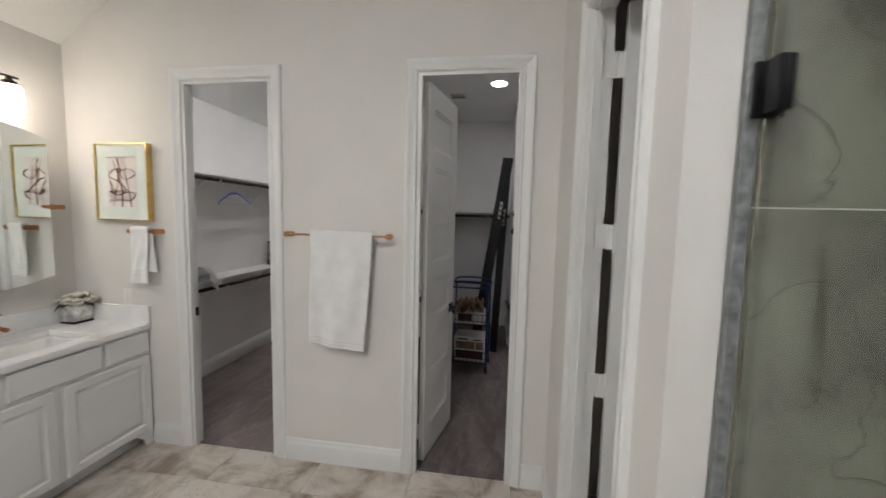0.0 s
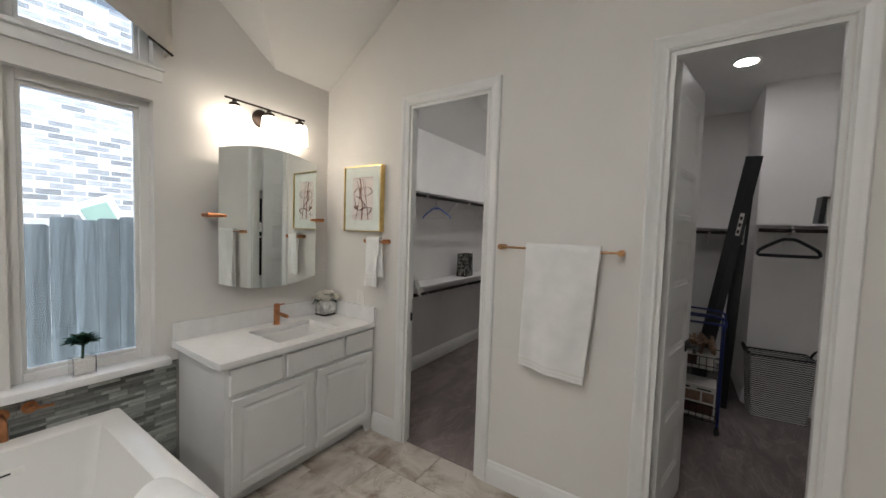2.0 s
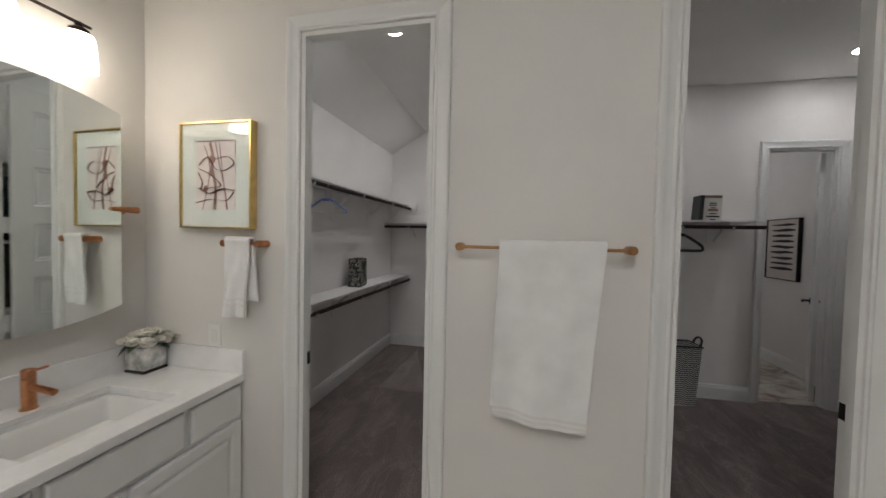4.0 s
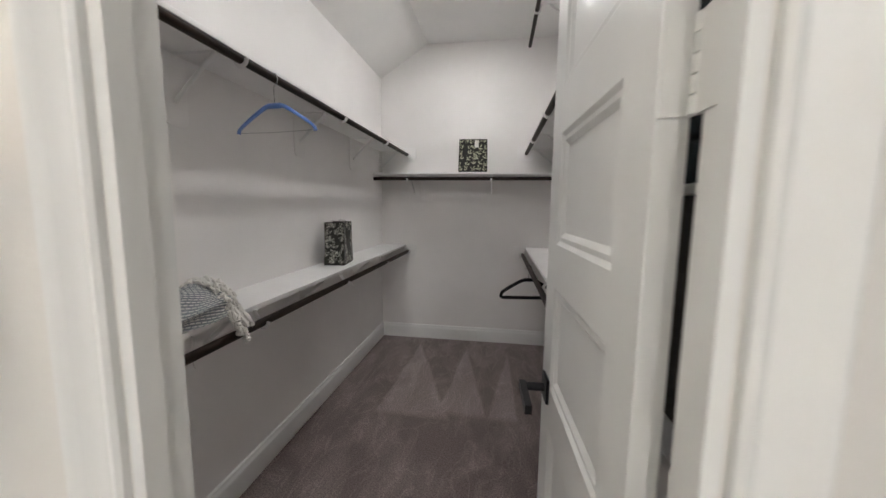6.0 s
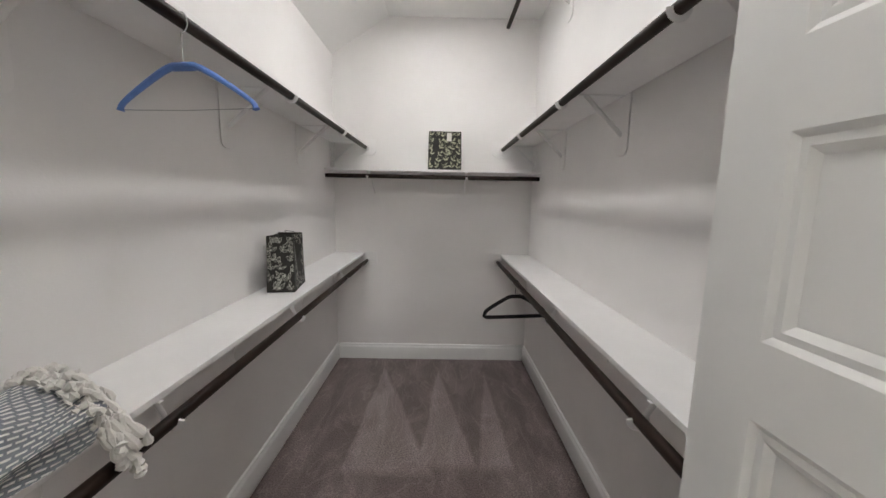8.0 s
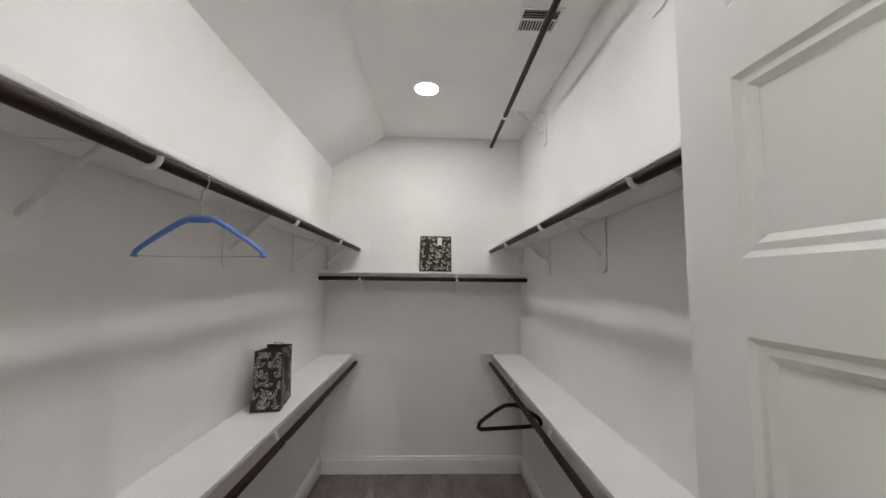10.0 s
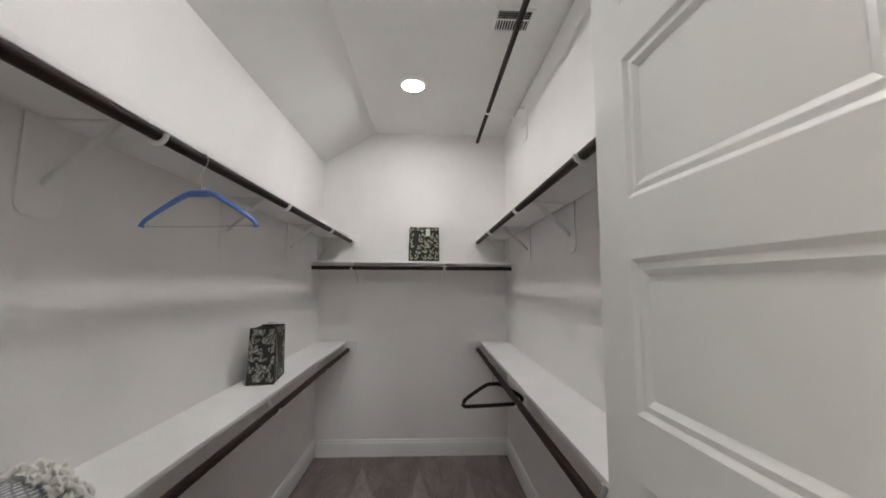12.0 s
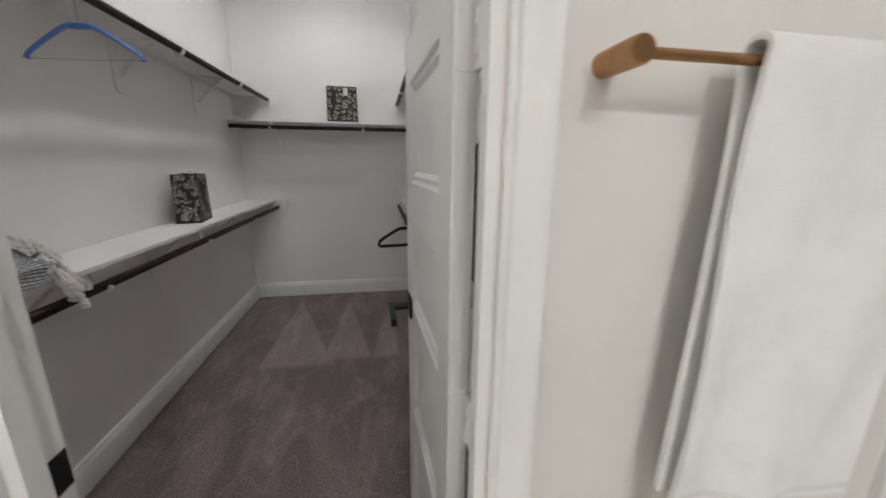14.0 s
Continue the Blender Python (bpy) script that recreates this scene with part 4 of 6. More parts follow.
pic = thing("framed_picture", "gold-framed abstract brown line print", "picture", at=(-1.24, DOORWALL, 1.80))
W2, H2, FD = 0.199, 0.252, 0.045
bm = boxes((-W2, -W2 + 0.0075, -FD, -0.003, -H2, H2), (W2 - 0.0075, W2, -FD, -0.003, -H2, H2), (-W2 + 0.0075, W2 - 0.0075, -FD, -0.003, -H2, -H2 + 0.0075), (-W2 + 0.0075, W2 - 0.0075, -FD, -0.003, H2 - 0.0075, H2))
part("frame", bm, GOLD, pic, "slim gold box frame")
part("mat_board", boxes((-W2 + 0.0075, W2 - 0.0075, -0.032, -0.004, -H2 + 0.0075, H2 - 0.0075)), MATBOARD, pic)
prt = part("print", boxes((-0.110, 0.110, -0.034, -0.0325, -0.165, 0.168)), PRINT_BG, pic)
ink = bmesh.new()
strokes = [([(-0.10, -0.12), (-0.02, -0.105), (0.06, -0.11), (0.10, -0.075)], 0.005), ([(-0.085, -0.055), (-0.03, -0.08), (0.04, -0.06), (0.10, -0.068)], 0.011),
           ([(-0.09, 0.03), (-0.02, 0.0), (0.03, -0.045), (-0.03, -0.055), (-0.06, -0.06)], 0.006), ([(-0.09, 0.045), (-0.04, 0.08), (0.0, 0.03), (0.05, 0.02), (0.10, 0.05), (0.06, 0.08), (0.0, 0.07)], 0.004),
           ([(-0.03, 0.145), (-0.015, 0.08), (-0.02, 0.03), (0.0, -0.05), (-0.005, -0.15)], 0.006), ([(0.0, 0.145), (0.02, 0.05), (0.05, -0.06), (0.065, -0.15)], 0.002),
           ([(-0.06, 0.13), (-0.03, 0.02), (-0.07, -0.15)], 0.002), ([(-0.09, 0.01), (-0.07, -0.03), (-0.075, -0.06)], 0.004), ([(-0.10, 0.148), (0.10, 0.15)], 0.004), ([(0.02, 0.14), (0.06, -0.15)], 0.0015)]
for pts, r in strokes:
    tube(smooth_line([(x * 1.04, -0.0345, z * 1.08) for x, z in pts], 6), r * 1.15 + 0.0006, 6, bm=ink, flat=0.12)
for cx, cz, r in ((-0.02, 0.075, 0.02), (-0.022, 0.012, 0.016), (-0.055, -0.062, 0.014)):
    lathe([(0.0, 0.0006), (r, 0.0003), (r, 0.0)], 14, Matrix.Translation((cx, -0.0346, cz)) @ pose(0, 0, 0, 90, 0, 0), bm=ink)
part("ink_lines", ink, INK, prt, "brown ink lines")
pane = part("glazing", boxes((-W2 + 0.0075, W2 - 0.0075, -0.0425, -0.0405, -H2 + 0.0075, H2 - 0.0075)), GLASS, pic)
pane.visible_shadow = False


def towel_bar(x0, x1, z, label, mt):
    t = thing("towel_bar", label, "towel bar", at=((x0 + x1) / 2, DOORWALL, z))
    h = (x1 - x0) / 2
    for s in (-1, 1):
        bm = lathe([(0.0, 0.0), (0.0165, 0.0), (0.0165, 0.070), (0.0145, 0.074), (0.0, 0.074)], 22, Matrix.Translation((s * h, 0, 0)) @ pose(0, 0, 0, 90, 0, 0))
        part("post", bm, mt, t, smooth=True)
    part("bar", tube([(-h, -0.060, 0), (h, -0.060, 0)], 0.0065, 14), mt, t, smooth=True)
    return t


def towel(x0, x1, z, drop, back_drop, label, seed, bands, lean=0.0, back_lean=0.0, narrow=0.04):
    """Towel folded over the bar, with soft folds."""
    t = thing("towel", label, "towel", at=((x0 + x1) / 2, DOORWALL - 0.060, z))
    r = random.Random(seed)
    w = x1 - x0
    path = [(0.009, -back_drop - 0.002)]
    n = 12
    for k in range(n + 1):
        path.append((0.008 + 0.010 * (k / n) ** 6, -back_drop + back_drop * k / n))
    for k in range(1, 8):
        a = math.pi * k / 8
        path.append((0.016 * math.cos(a) + 0.002, 0.010 * math.sin(a) + 0.004))
    n2 = 26
    for k in range(n2 + 1):
        path.append((-0.006 - 0.010 * (1 - k / n2) ** 8, -drop * k / n2))
    cols = 36
    bm = bmesh.new()
    grid = []
    ph = [r.uniform(0, 6.28) for _ in range(4)]
    for i in range(cols + 1):
        u = i / cols
        col = []
        for j, (y, zz) in enumerate(path):
            d = max(0.0, -zz) / drop
            front = j > 13
            amp = 0.006 * d if front else 0.002 * d
            crease = 0.0045 * math.sin((u + 0.55 * d) * 11 + ph[3]) * min(1.0, d * 3) if front else 0.0
            yy = y - amp * (math.sin(u * 9 + ph[0] + d * 2) + 0.6 * math.sin(u * 17 + ph[1] - d * 3)) - crease - (0.008 * d if front else -0.0)
            yy = min(yy, 0.052)
            xx = -w / 2 + w * u + (lean * d if front else back_lean * d) - (w * narrow * d * (u - 0.5))
            col.append(bm.verts.new((xx, yy, zz + 0.010 * (front and d) * math.sin(u * 3 + ph[2]) - (0.018 * u * d if front else 0))))
        grid.append(col)
    for i in range(cols):
        for j in range(len(path) - 1):
            bm.faces.new((grid[i][j], grid[i + 1][j], grid[i + 1][j + 1], grid[i][j + 1]))
    cl = part("cloth", bm, TOWEL, t, smooth=True)
    so = cl.modifiers.new("thickness", "SOLIDIFY")
    so.thickness = 0.009
    so.offset = 0
    bv = cl.modifiers.new("soft", "BEVEL")
    bv.width, bv.segments = 0.003, 2
    for zb in bands:
        bm = bmesh.new()
        row = []
        for i in range(cols + 1):
            u = i / cols
            d = zb / drop
            yy = -0.006 - 0.010 * (1 - d) ** 8 - 0.006 * d * (math.sin(u * 9 + ph[0] + d * 2) + 0.6 * math.sin(u * 17 + ph[1] - d * 3)) - 0.0045 * math.sin((u + 0.55 * d) * 11 + ph[3]) * min(1.0, d * 3) - 0.008 * d - 0.0058
            xx = -w / 2 + w * u + lean * d - (w * narrow * d * (u - 0.5))
            z0 = -zb + 0.010 * d * math.sin(u * 3 + ph[2]) - 0.018 * u * d
            row.append([bm.verts.new((xx, yy, z0)), bm.verts.new((xx, yy, z0 - 0.012))])
        for a, b in zip(row, row[1:]):
            bm.faces.new((a[0], b[0], b[1], a[1]))
        part("woven_band", bm, HEM, t, smooth=True)
    return t


towel_bar(-0.055, 0.585, 1.492, "brushed brass towel bar on the cream wall", BRASS)
towel(0.105, 0.495, 1.505, 0.685, 0.640, "white terry bath towel folded over the long bar", 3, (0.640, 0.660), lean=-0.034, back_lean=-0.045, narrow=0.10)
towel_bar(-1.165, -0.985, 1.480, "short brushed copper hand-towel bar", COPPER)
towel(-1.150, -1.020, 1.493, 0.345, 0.275, "small white hand towel draped on the short bar", 5, (0.26, 0.285), lean=-0.016, back_lean=0.045)

# bathtub
tub = thing("bathtub", "white rectangular freestanding soaking tub", "bathtub", at=(-1.036, 0.84, 0))


def rect_ring(bm, hx, hy, z, r, n=6):
    ring = []
    for cx, cy, a0 in ((hx - r, hy - r, 0), (-hx + r, hy - r, 90), (-hx + r, -hy + r, 180), (hx - r, -hy + r, 270)):
        for k in range(n + 1):
            a = radians(a0 + k * 90 / n)
            ring.append(bm.verts.new((cx + r * math.cos(a), cy + r * math.sin(a), z)))
    return ring


bm = bmesh.new()
TH = 0.575
prof = [(0.56, 0.805, 0.0, 0.05), (0.595, 0.845, TH - 0.03, 0.025), (0.60, 0.85, TH - 0.008, 0.025), (0.595, 0.845, TH, 0.025), (0.510, 0.760, TH, 0.035), (0.500, 0.750, TH - 0.008, 0.035),
        (0.47, 0.71, 0.30, 0.06), (0.36, 0.62, 0.16, 0.10), (0.27, 0.52, 0.13, 0.10)]
rv = [rect_ring(bm, *q) for q in prof]
for r, s in zip(rv, rv[1:]):
    for k in range(len(r)):
        bm.faces.new((r[k], r[(k + 1) % len(r)], s[(k + 1) % len(s)], s[k]))
bm.faces.new(rv[-1])
bm.faces.new(list(reversed(rv[0])))
part("shell", bm, PORCELAIN, tub, smooth=True)
bm = boxes((-0.494, -0.482, 0.36, 0.50, 0.455, 0.485), bevel=0.004)
over = part("overflow", bm, PLASTIC, tub, "white overflow plate")
# flat dark patch painted as the slot's shade; the plate has no opening
part("overflow_slot", boxes((-0.4825, -0.4805, 0.38, 0.46, 0.467, 0.475)), RECESS_SHADE, over, "near-black patch as the overflow slot's shade")

roll = thing("rolled_towel", "white terry towel rolled on the tub rim", "towel", at=(-0.440, 1.530, TH))
bm = bmesh.new()
rings = []
for j in range(9):
    s = j / 8
    rad = 0.075 * (0.86 if j in (0, 8) else 1.0)
    ring = []
    for k in range(28):
        a = 2 * math.pi * k / 28
        rr = rad * (1 + 0.03 * math.sin(3 * a + s * 4))
        ring.append(bm.verts.new((rr * math.cos(a), -0.17 + 0.34 * s, 0.070 + rr * 0.93 * math.sin(a))))
    rings.append(ring)
for r, s in zip(rings, rings[1:]):
    for k in range(28):
        bm.faces.new((r[k], r[(k + 1) % 28], s[(k + 1) % 28], s[k]))
bm.faces.new(rings[0])
bm.faces.new(list(reversed(rings[-1])))
bm.transform(pose(0, 0, 0, 0, 0, 97))
part("cloth", bm, TOWEL, roll, smooth=True)
bm = bmesh.new()
spiral = [(0.062 * (1 - a / 22) * math.cos(a * 0.8), -0.172, 0.070 + 0.058 * (1 - a / 22) * math.sin(a * 0.8)) for a in range(22)]
tube(spiral, 0.004, 6, bm=bm)
bm.transform(pose(0, 0, 0, 0, 0, 97))
part("spiral_edge", bm, HEM, roll, smooth=True)

filler = thing("tub_filler", "copper wall-mounted tub spout and lever", "faucet", at=(BATH_L + 0.012, 1.29, 0.675))
part("spout_flange", lathe([(0.0, 0.0), (0.030, 0.0), (0.030, 0.010), (0.018, 0.016), (0.0, 0.016)], 24, pose(0, 0, 0, 0, 90, 0)), COPPER, filler, smooth=True)
part("spout", tube([(0.01, 0, 0), (0.09, 0, 0), (0.115, 0, -0.02), (0.12, 0, -0.075)], 0.013, 14), COPPER, filler, smooth=True)
part("lever_flange", lathe([(0.0, 0.0), (0.028, 0.0), (0.028, 0.010), (0.016, 0.016), (0.0, 0.016)], 24, pose(0, 0.09, 0.008, 0, 90, 0)), COPPER, filler, smooth=True)
bm = tube([(0.01, 0.09, 0.008), (0.045, 0.09, 0.008)], 0.013, 14)
tube([(0.038, 0.085, 0.008), (0.042, 0.165, 0.004)], [0.008, 0.006], 10, bm=bm)
part("lever", bm, COPPER, filler, smooth=True)

plant = thing("succulent", "green artificial succulent in a glass cube of white sand", "plant", at=(BATH_L - 0.005, 1.565, WIN_B + 0.006))
part("sand", boxes((-0.038, 0.038, -0.038, 0.038, 0.006, 0.078), bevel=0.004), SAND, plant, "white sand filling")
bm = bmesh.new()
shell = []
for r_, z_ in ((0.044, 0.0), (0.044, 0.09), (0.0405, 0.09), (0.0405, 0.004)):
    shell.append([bm.verts.new((sx * r_, sy * r_, z_)) for sx, sy in ((-1, -1), (1, -1), (1, 1), (-1, 1))])
for lo_, hi_ in zip(shell, shell[1:]):
    for k in range(4):
        bm.faces.new((lo_[k], lo_[(k + 1) % 4], hi_[(k + 1) % 4], hi_[k]))
bm.faces.new(list(reversed(shell[0])))
bm.faces.new(shell[-1])
part("glass_cube", bm, GLASS, plant, "clear glass cube").visible_shadow = False
part("stem", tube([(0, 0, 0.07), (0.004, 0.003, 0.15)], 0.006, 8), LEAF, plant)
for ring, (n, ln, rise) in enumerate(((9, 0.088, 0.016), (8, 0.078, 0.040), (6, 0.056, 0.056), (4, 0.03, 0.058))):
    for k in range(n):
        a = 2 * math.pi * k / n + ring * 0.4
        bm = bmesh.new()
        leaf_blade(bm, (0.006 * math.cos(a), 0.006 * math.sin(a), 0.145 + ring * 0.008), (ln * math.cos(a), ln * math.sin(a), 0.150 + rise), 0.036, fold=0.25)
        part("leaf", bm, LEAF, plant, smooth=True)

# shower
tilewall = tagged(new("shower_wall"), "grey-green marble-look shower wall tile", "wall tile", kind="structure")
for j in range(6):
    x0 = BATH_R + 0.116
    z0 = 1.638 - 3 * 0.61 + j * 0.61
    bm = boxes((x0 + 0.0015, 2.74, SHOWER_END - 0.012, SHOWER_END - 0.001, max(z0, 0.0) + 0.0015, min(z0 + 0.6085, 3.39)))
    part("tile", bm, SHOWER_TILE, tilewall)
part("grout_bed", boxes((BATH_R + 0.115, 2.745, SHOWER_END - 0.010, SHOWER_END, 0, 3.39)), PAPER, tilewall)
part("edge_trim", boxes((BATH_R + 0.091, BATH_R + 0.114, SHOWER_END - 0.016, SHOWER_END, 0, 3.39), bevel=0.003), mat("grey pencil tile", (0.24, 0.25, 0.25), 0.4, vary=0.3, scale=40, bump=0.6, grain_scale=80), tilewall, "grey stone pencil trim")
structure("shower_back_tile", boxes((2.735, 2.75, FAR_BACK, SHOWER_END - 0.02, 0, 3.39)), SHOWER_TILE, "grey-green marble-look tile", "wall tile")
screen = thing("shower_screen", "frameless glass shower door with black hinges", "shower door", at=(BATH_R + 0.122, 1.0, 0))
bm = boxes((-0.005, 0.005, -0.6, 0.70, 0.10, 2.05))
pane = part("pane", bm, SHOWER_GLASS, screen)
pane.visible_shadow = False
for z in (0.35, 1.842):
    bm = boxes((-0.016, 0.016, 0.655, 0.704, z - 0.045, z + 0.045), (-0.026, 0.030, 0.694, 0.703, z - 0.048, z + 0.048), bevel=0.003)
    part("hinge", bm, BLACK, screen, "black square glass hinge", smooth=True)
curb = thing("shower_curb", "stone-look shower threshold", "threshold", at=(BATH_R + 0.122, 0, 0))
part("curb", boxes((-0.06, 0.06, FAR_BACK + 0.01, 1.682, -0.008, 0.10), bevel=0.004), SHOWER_TILE, curb)

# ---- closet shelving ----
def bracket_mesh(depth, rod_x, rod_drop, drop=0.22):
    """Wall plate, top arm, diagonal brace and rod hook; the wall at x=0, shelf underside at z=0."""
    bm = bmesh.new()
    box(bm, 0.0, 0.003, -0.016, 0.016, -drop, 0.0)
    box(bm, 0.003, depth - 0.015, -0.008, 0.008, -0.004, -0.0005)
    tube([(0.004, 0, -drop * 0.78), (depth - 0.075, 0, -0.004)], 0.0045, 8, bm=bm, flat=2.2)
    rz_ = 0.019 - rod_drop
    box(bm, depth - 0.015, depth + 0.004, -0.008, 0.008, -0.004, -0.0005)
    hook = [(depth - 0.012, 0, -0.004)] + [(rod_x + 0.0215 * math.cos(a), 0, rz_ + 0.0215 * math.sin(a)) for a in [radians(150 + 24 * k) for k in range(10)]]
    tube(hook, 0.0042, 8, bm=bm, flat=2.2)
    return bm


def plate_mesh():
    """Rounded backing board behind a bracket."""
    bm = bmesh.new()
    outline = [(-0.055, -0.002), (0.055, -0.002)]
    for cy, a0 in ((0.023, 0), (-0.023, -90)):
        outline += [(cy + 0.032 * math.cos(radians(a0 - 18 * k)), -0.228 + 0.032 * math.sin(radians(a0 - 18 * k))) for k in range(6)]
    lo = [bm.verts.new((0.0, y, z)) for y, z in outline]
    hi = [bm.verts.new((0.006, y, z)) for y, z in outline]
    n = len(outline)
    for k in range(n):
        bm.faces.new((lo[k], lo[(k + 1) % n], hi[(k + 1) % n], hi[k]))
    bm.faces.new(list(reversed(lo)))
    bm.faces.new(hi)
    bmesh.ops.recalc_face_normals(bm, faces=list(bm.faces))
    return bm


def shelf_run(label, x_wall, depth, direction, y0, y1, z, ys, rod_ends, rod_x=None, rod_drop=0.070):
    """A shelf along y on a side wall with rod, brackets and backing boards. direction: +1 from a west wall."""
    t = thing("closet_shelf", label, "shelf", group="closet shelves", at=(x_wall, (y0 + y1) / 2, z))
    h = (y1 - y0) / 2
    yc = (y0 + y1) / 2
    a, b = sorted((0.002 * direction, depth * direction))
    part("board", boxes((a, b, -h, h, -0.019, 0.0), bevel=0.002), SHELF, t)
    rod_x = rod_x or depth + 0.020
    x = rod_x * direction
    part("rod", tube([(x, rod_ends[0] - yc, -rod_drop), (x, rod_ends[1] - yc, -rod_drop)], 0.0165, 16), ROD, t, "dark bronze hanging rod", smooth=True)
    for y in ys:
        for mk, nm in ((bracket_mesh(depth, rod_x, rod_drop), "bracket"), (plate_mesh(), "backing_board")):
            mk.transform(Matrix.Translation((0.0015 * direction, y - yc, -0.0195)) @ Matrix.Diagonal((direction, 1, 1, 1)))
            part(nm, mk, BRACKET if nm == "bracket" else CLOSET_WALL, t, smooth=nm == "bracket")
    return t


LD, RD = 0.258, 0.252
shelf_run("white painted low closet shelf with dark rod", CL1_L, LD, 1, DW_BACK + 0.002, CL1_BACK - 0.002, 1.002, (3.26, 4.02, 4.82, 5.63, 6.34), (DW_BACK + 0.005, 6.362), 0.285)
shelf_run("white painted high closet shelf with dark rod", CL1_L, LD, 1, DW_BACK + 0.002, CL1_BACK - 0.002, 1.970, (3.26, 3.968, 4.82, 5.627, 6.34), (DW_BACK + 0.005, 6.362), 0.285, 0.055)
shelf_run("white painted low closet shelf with dark rod", CL1_R, RD, -1, DW_BACK + 0.002, CL1_BACK - 0.002, 1.002, (4.05, 4.84, 5.60, 6.34), (3.81, 6.362), 0.279)
shelf_run("white painted high closet shelf with dark rod", CL1_R, RD, -1, DW_BACK + 0.002, CL1_BACK - 0.002, 1.970, (4.05, 4.83, 5.618, 6.34), (3.81, 6.362), 0.279, 0.055)


def wall_rod(label, x_wall, reach, z, y0, y1, ys):
    """A hanging rod on brackets alone, with no board above it, on an east wall."""
    t = thing("closet_rod", label, "closet rod", at=(x_wall, (y0 + y1) / 2, z))
    yc = (y0 + y1) / 2
    part("rod", tube([(-reach, y0 - yc, 0), (-reach, y1 - yc, 0)], 0.0155, 16), ROD, t, "dark bronze hanging rod", smooth=True)
    for y in ys:
        for mk, nm in ((bracket_mesh(reach - 0.02, reach, 0.055, 0.20), "bracket"), (plate_mesh(), "backing_board")):
            mk.transform(Matrix.Translation((-0.0015, y - yc, 0.036)) @ Matrix.Diagonal((-1, 1, 1, 1)))
            part(nm, mk, BRACKET if nm == "bracket" else CLOSET_WALL, t, smooth=nm == "bracket")


wall_rod("dark bronze rod on white brackets near the ceiling", CL1_R, 0.290, 2.85, 3.81, 6.25, (4.34, 5.65))


def end_plate(x, z):
    """White board with clipped lower corners that carries a rod's end on the back wall."""
    t = thing("rod_end_plate", "white clipped-corner board behind a rod end", "wall plate", group="rod end plates", at=(x, CL1_BACK, z))
    bm = bmesh.new()
    poly_prism(bm, [(-0.085, 0.075), (0.085, 0.075), (0.085, -0.028), (0.052, -0.062), (-0.052, -0.062), (-0.085, -0.028)], "y", -0.013, -0.001)
    part("plate", bm, SHELF, t)
    part("rod_socket", lathe([(0.0, 0.0), (0.026, 0.0), (0.026, 0.012), (0.019, 0.016), (0.019, 0.022), (0.0, 0.022)], 20, pose(0, -0.0132, 0, 90, 0, 0)), BRACKET, t, smooth=True)


for rod_x, rod_z in ((CL1_L + 0.285, 0.932), (CL1_L + 0.285, 1.915), (CL1_R - 0.279, 0.932), (CL1_R - 0.279, 1.915)):
    end_plate(rod_x, rod_z)


def shelf_across(label, y_wall, x0, x1, depth, z, xs):
    t = thing("closet_shelf", label, "shelf", group="closet shelves", at=((x0 + x1) / 2, y_wall, z))
    h, xc = (x1 - x0) / 2, (x0 + x1) / 2
    part("board", boxes((-h, h, -depth, -0.002, -0.019, 0.0), bevel=0.002), SHELF, t)
    part("rod", tube([(-h + 0.02, -depth - 0.02, -0.062), (h - 0.02, -depth - 0.02, -0.062)], 0.0165, 16), ROD, t, "dark bronze hanging rod", smooth=True)
    for x in xs:
        for mk, nm in ((bracket_mesh(depth, depth + 0.020, 0.062), "bracket"), (plate_mesh(), "backing_board")):
            mk.transform(Matrix.Translation((x - xc, -0.0015, -0.0195)) @ pose(0, 0, 0, 0, 0, -90))
            part(nm, mk, BRACKET if nm == "bracket" else CLOSET_WALL, t, smooth=nm == "bracket")
    return t


shelf_across("white painted back closet shelf with dark rod", CL1_BACK, CL1_L + 0.003, CL1_R - 0.003, 0.29, 1.722, (-1.245, -0.461))
shelf_across("white painted short shelf with dark rod", CL2_A, NICHE_X - 0.04, 2.29, 0.30, 1.735, (1.62, 2.02))
shelf_across("white painted alcove shelf with dark rod", NICHE_BACK, CL2_L + 0.003, NICHE_X - 0.003, 0.30, 1.72, (0.6, 1.1))
shelf_run("white painted closet shelf behind the door with dark rod", CL2_L, 0.30, 1, 3.30, 6.1, 1.735, (3.7, 4.6, 5.5), (3.31, 6.08))
shelf_run("white painted lower closet shelf behind the door with dark rod", CL2_L, 0.30, 1, 3.30, 6.1, 0.93, (3.7, 4.6, 5.5), (3.31, 6.08))


# ---- lamps and vents ----
def downlight(x, y, z, label, diffuser=DOWNLIGHT):
    t = thing("recessed_light", label, "ceiling light", group="recessed lights", at=(x, y, z))
    part("trim_ring", lathe([(0.074, 0.0), (0.095, 0.0), (0.095, -0.006), (0.088, -0.012), (0.076, -0.012), (0.074, 0.0)], 36), PLASTIC, t, "white trim ring", smooth=True)
    part("diffuser", lathe([(0.0, -0.011), (0.074, -0.011), (0.074, -0.001)], 36), diffuser, t, "lit round diffuser", smooth=True)


downlight(-0.722, 5.53, CZ, "lit round recessed light in the closet ceiling")
downlight(-0.722, 4.00, CZ, "lit round recessed light in the closet ceiling")
downlight(1.20, 4.93, 3.05, "lit round recessed light in the flat ceiling", RIGHT_DOWNLIGHT)
downlight(2.745, 5.00, 3.05, "lit round recessed light in the flat ceiling", RIGHT_DOWNLIGHT)

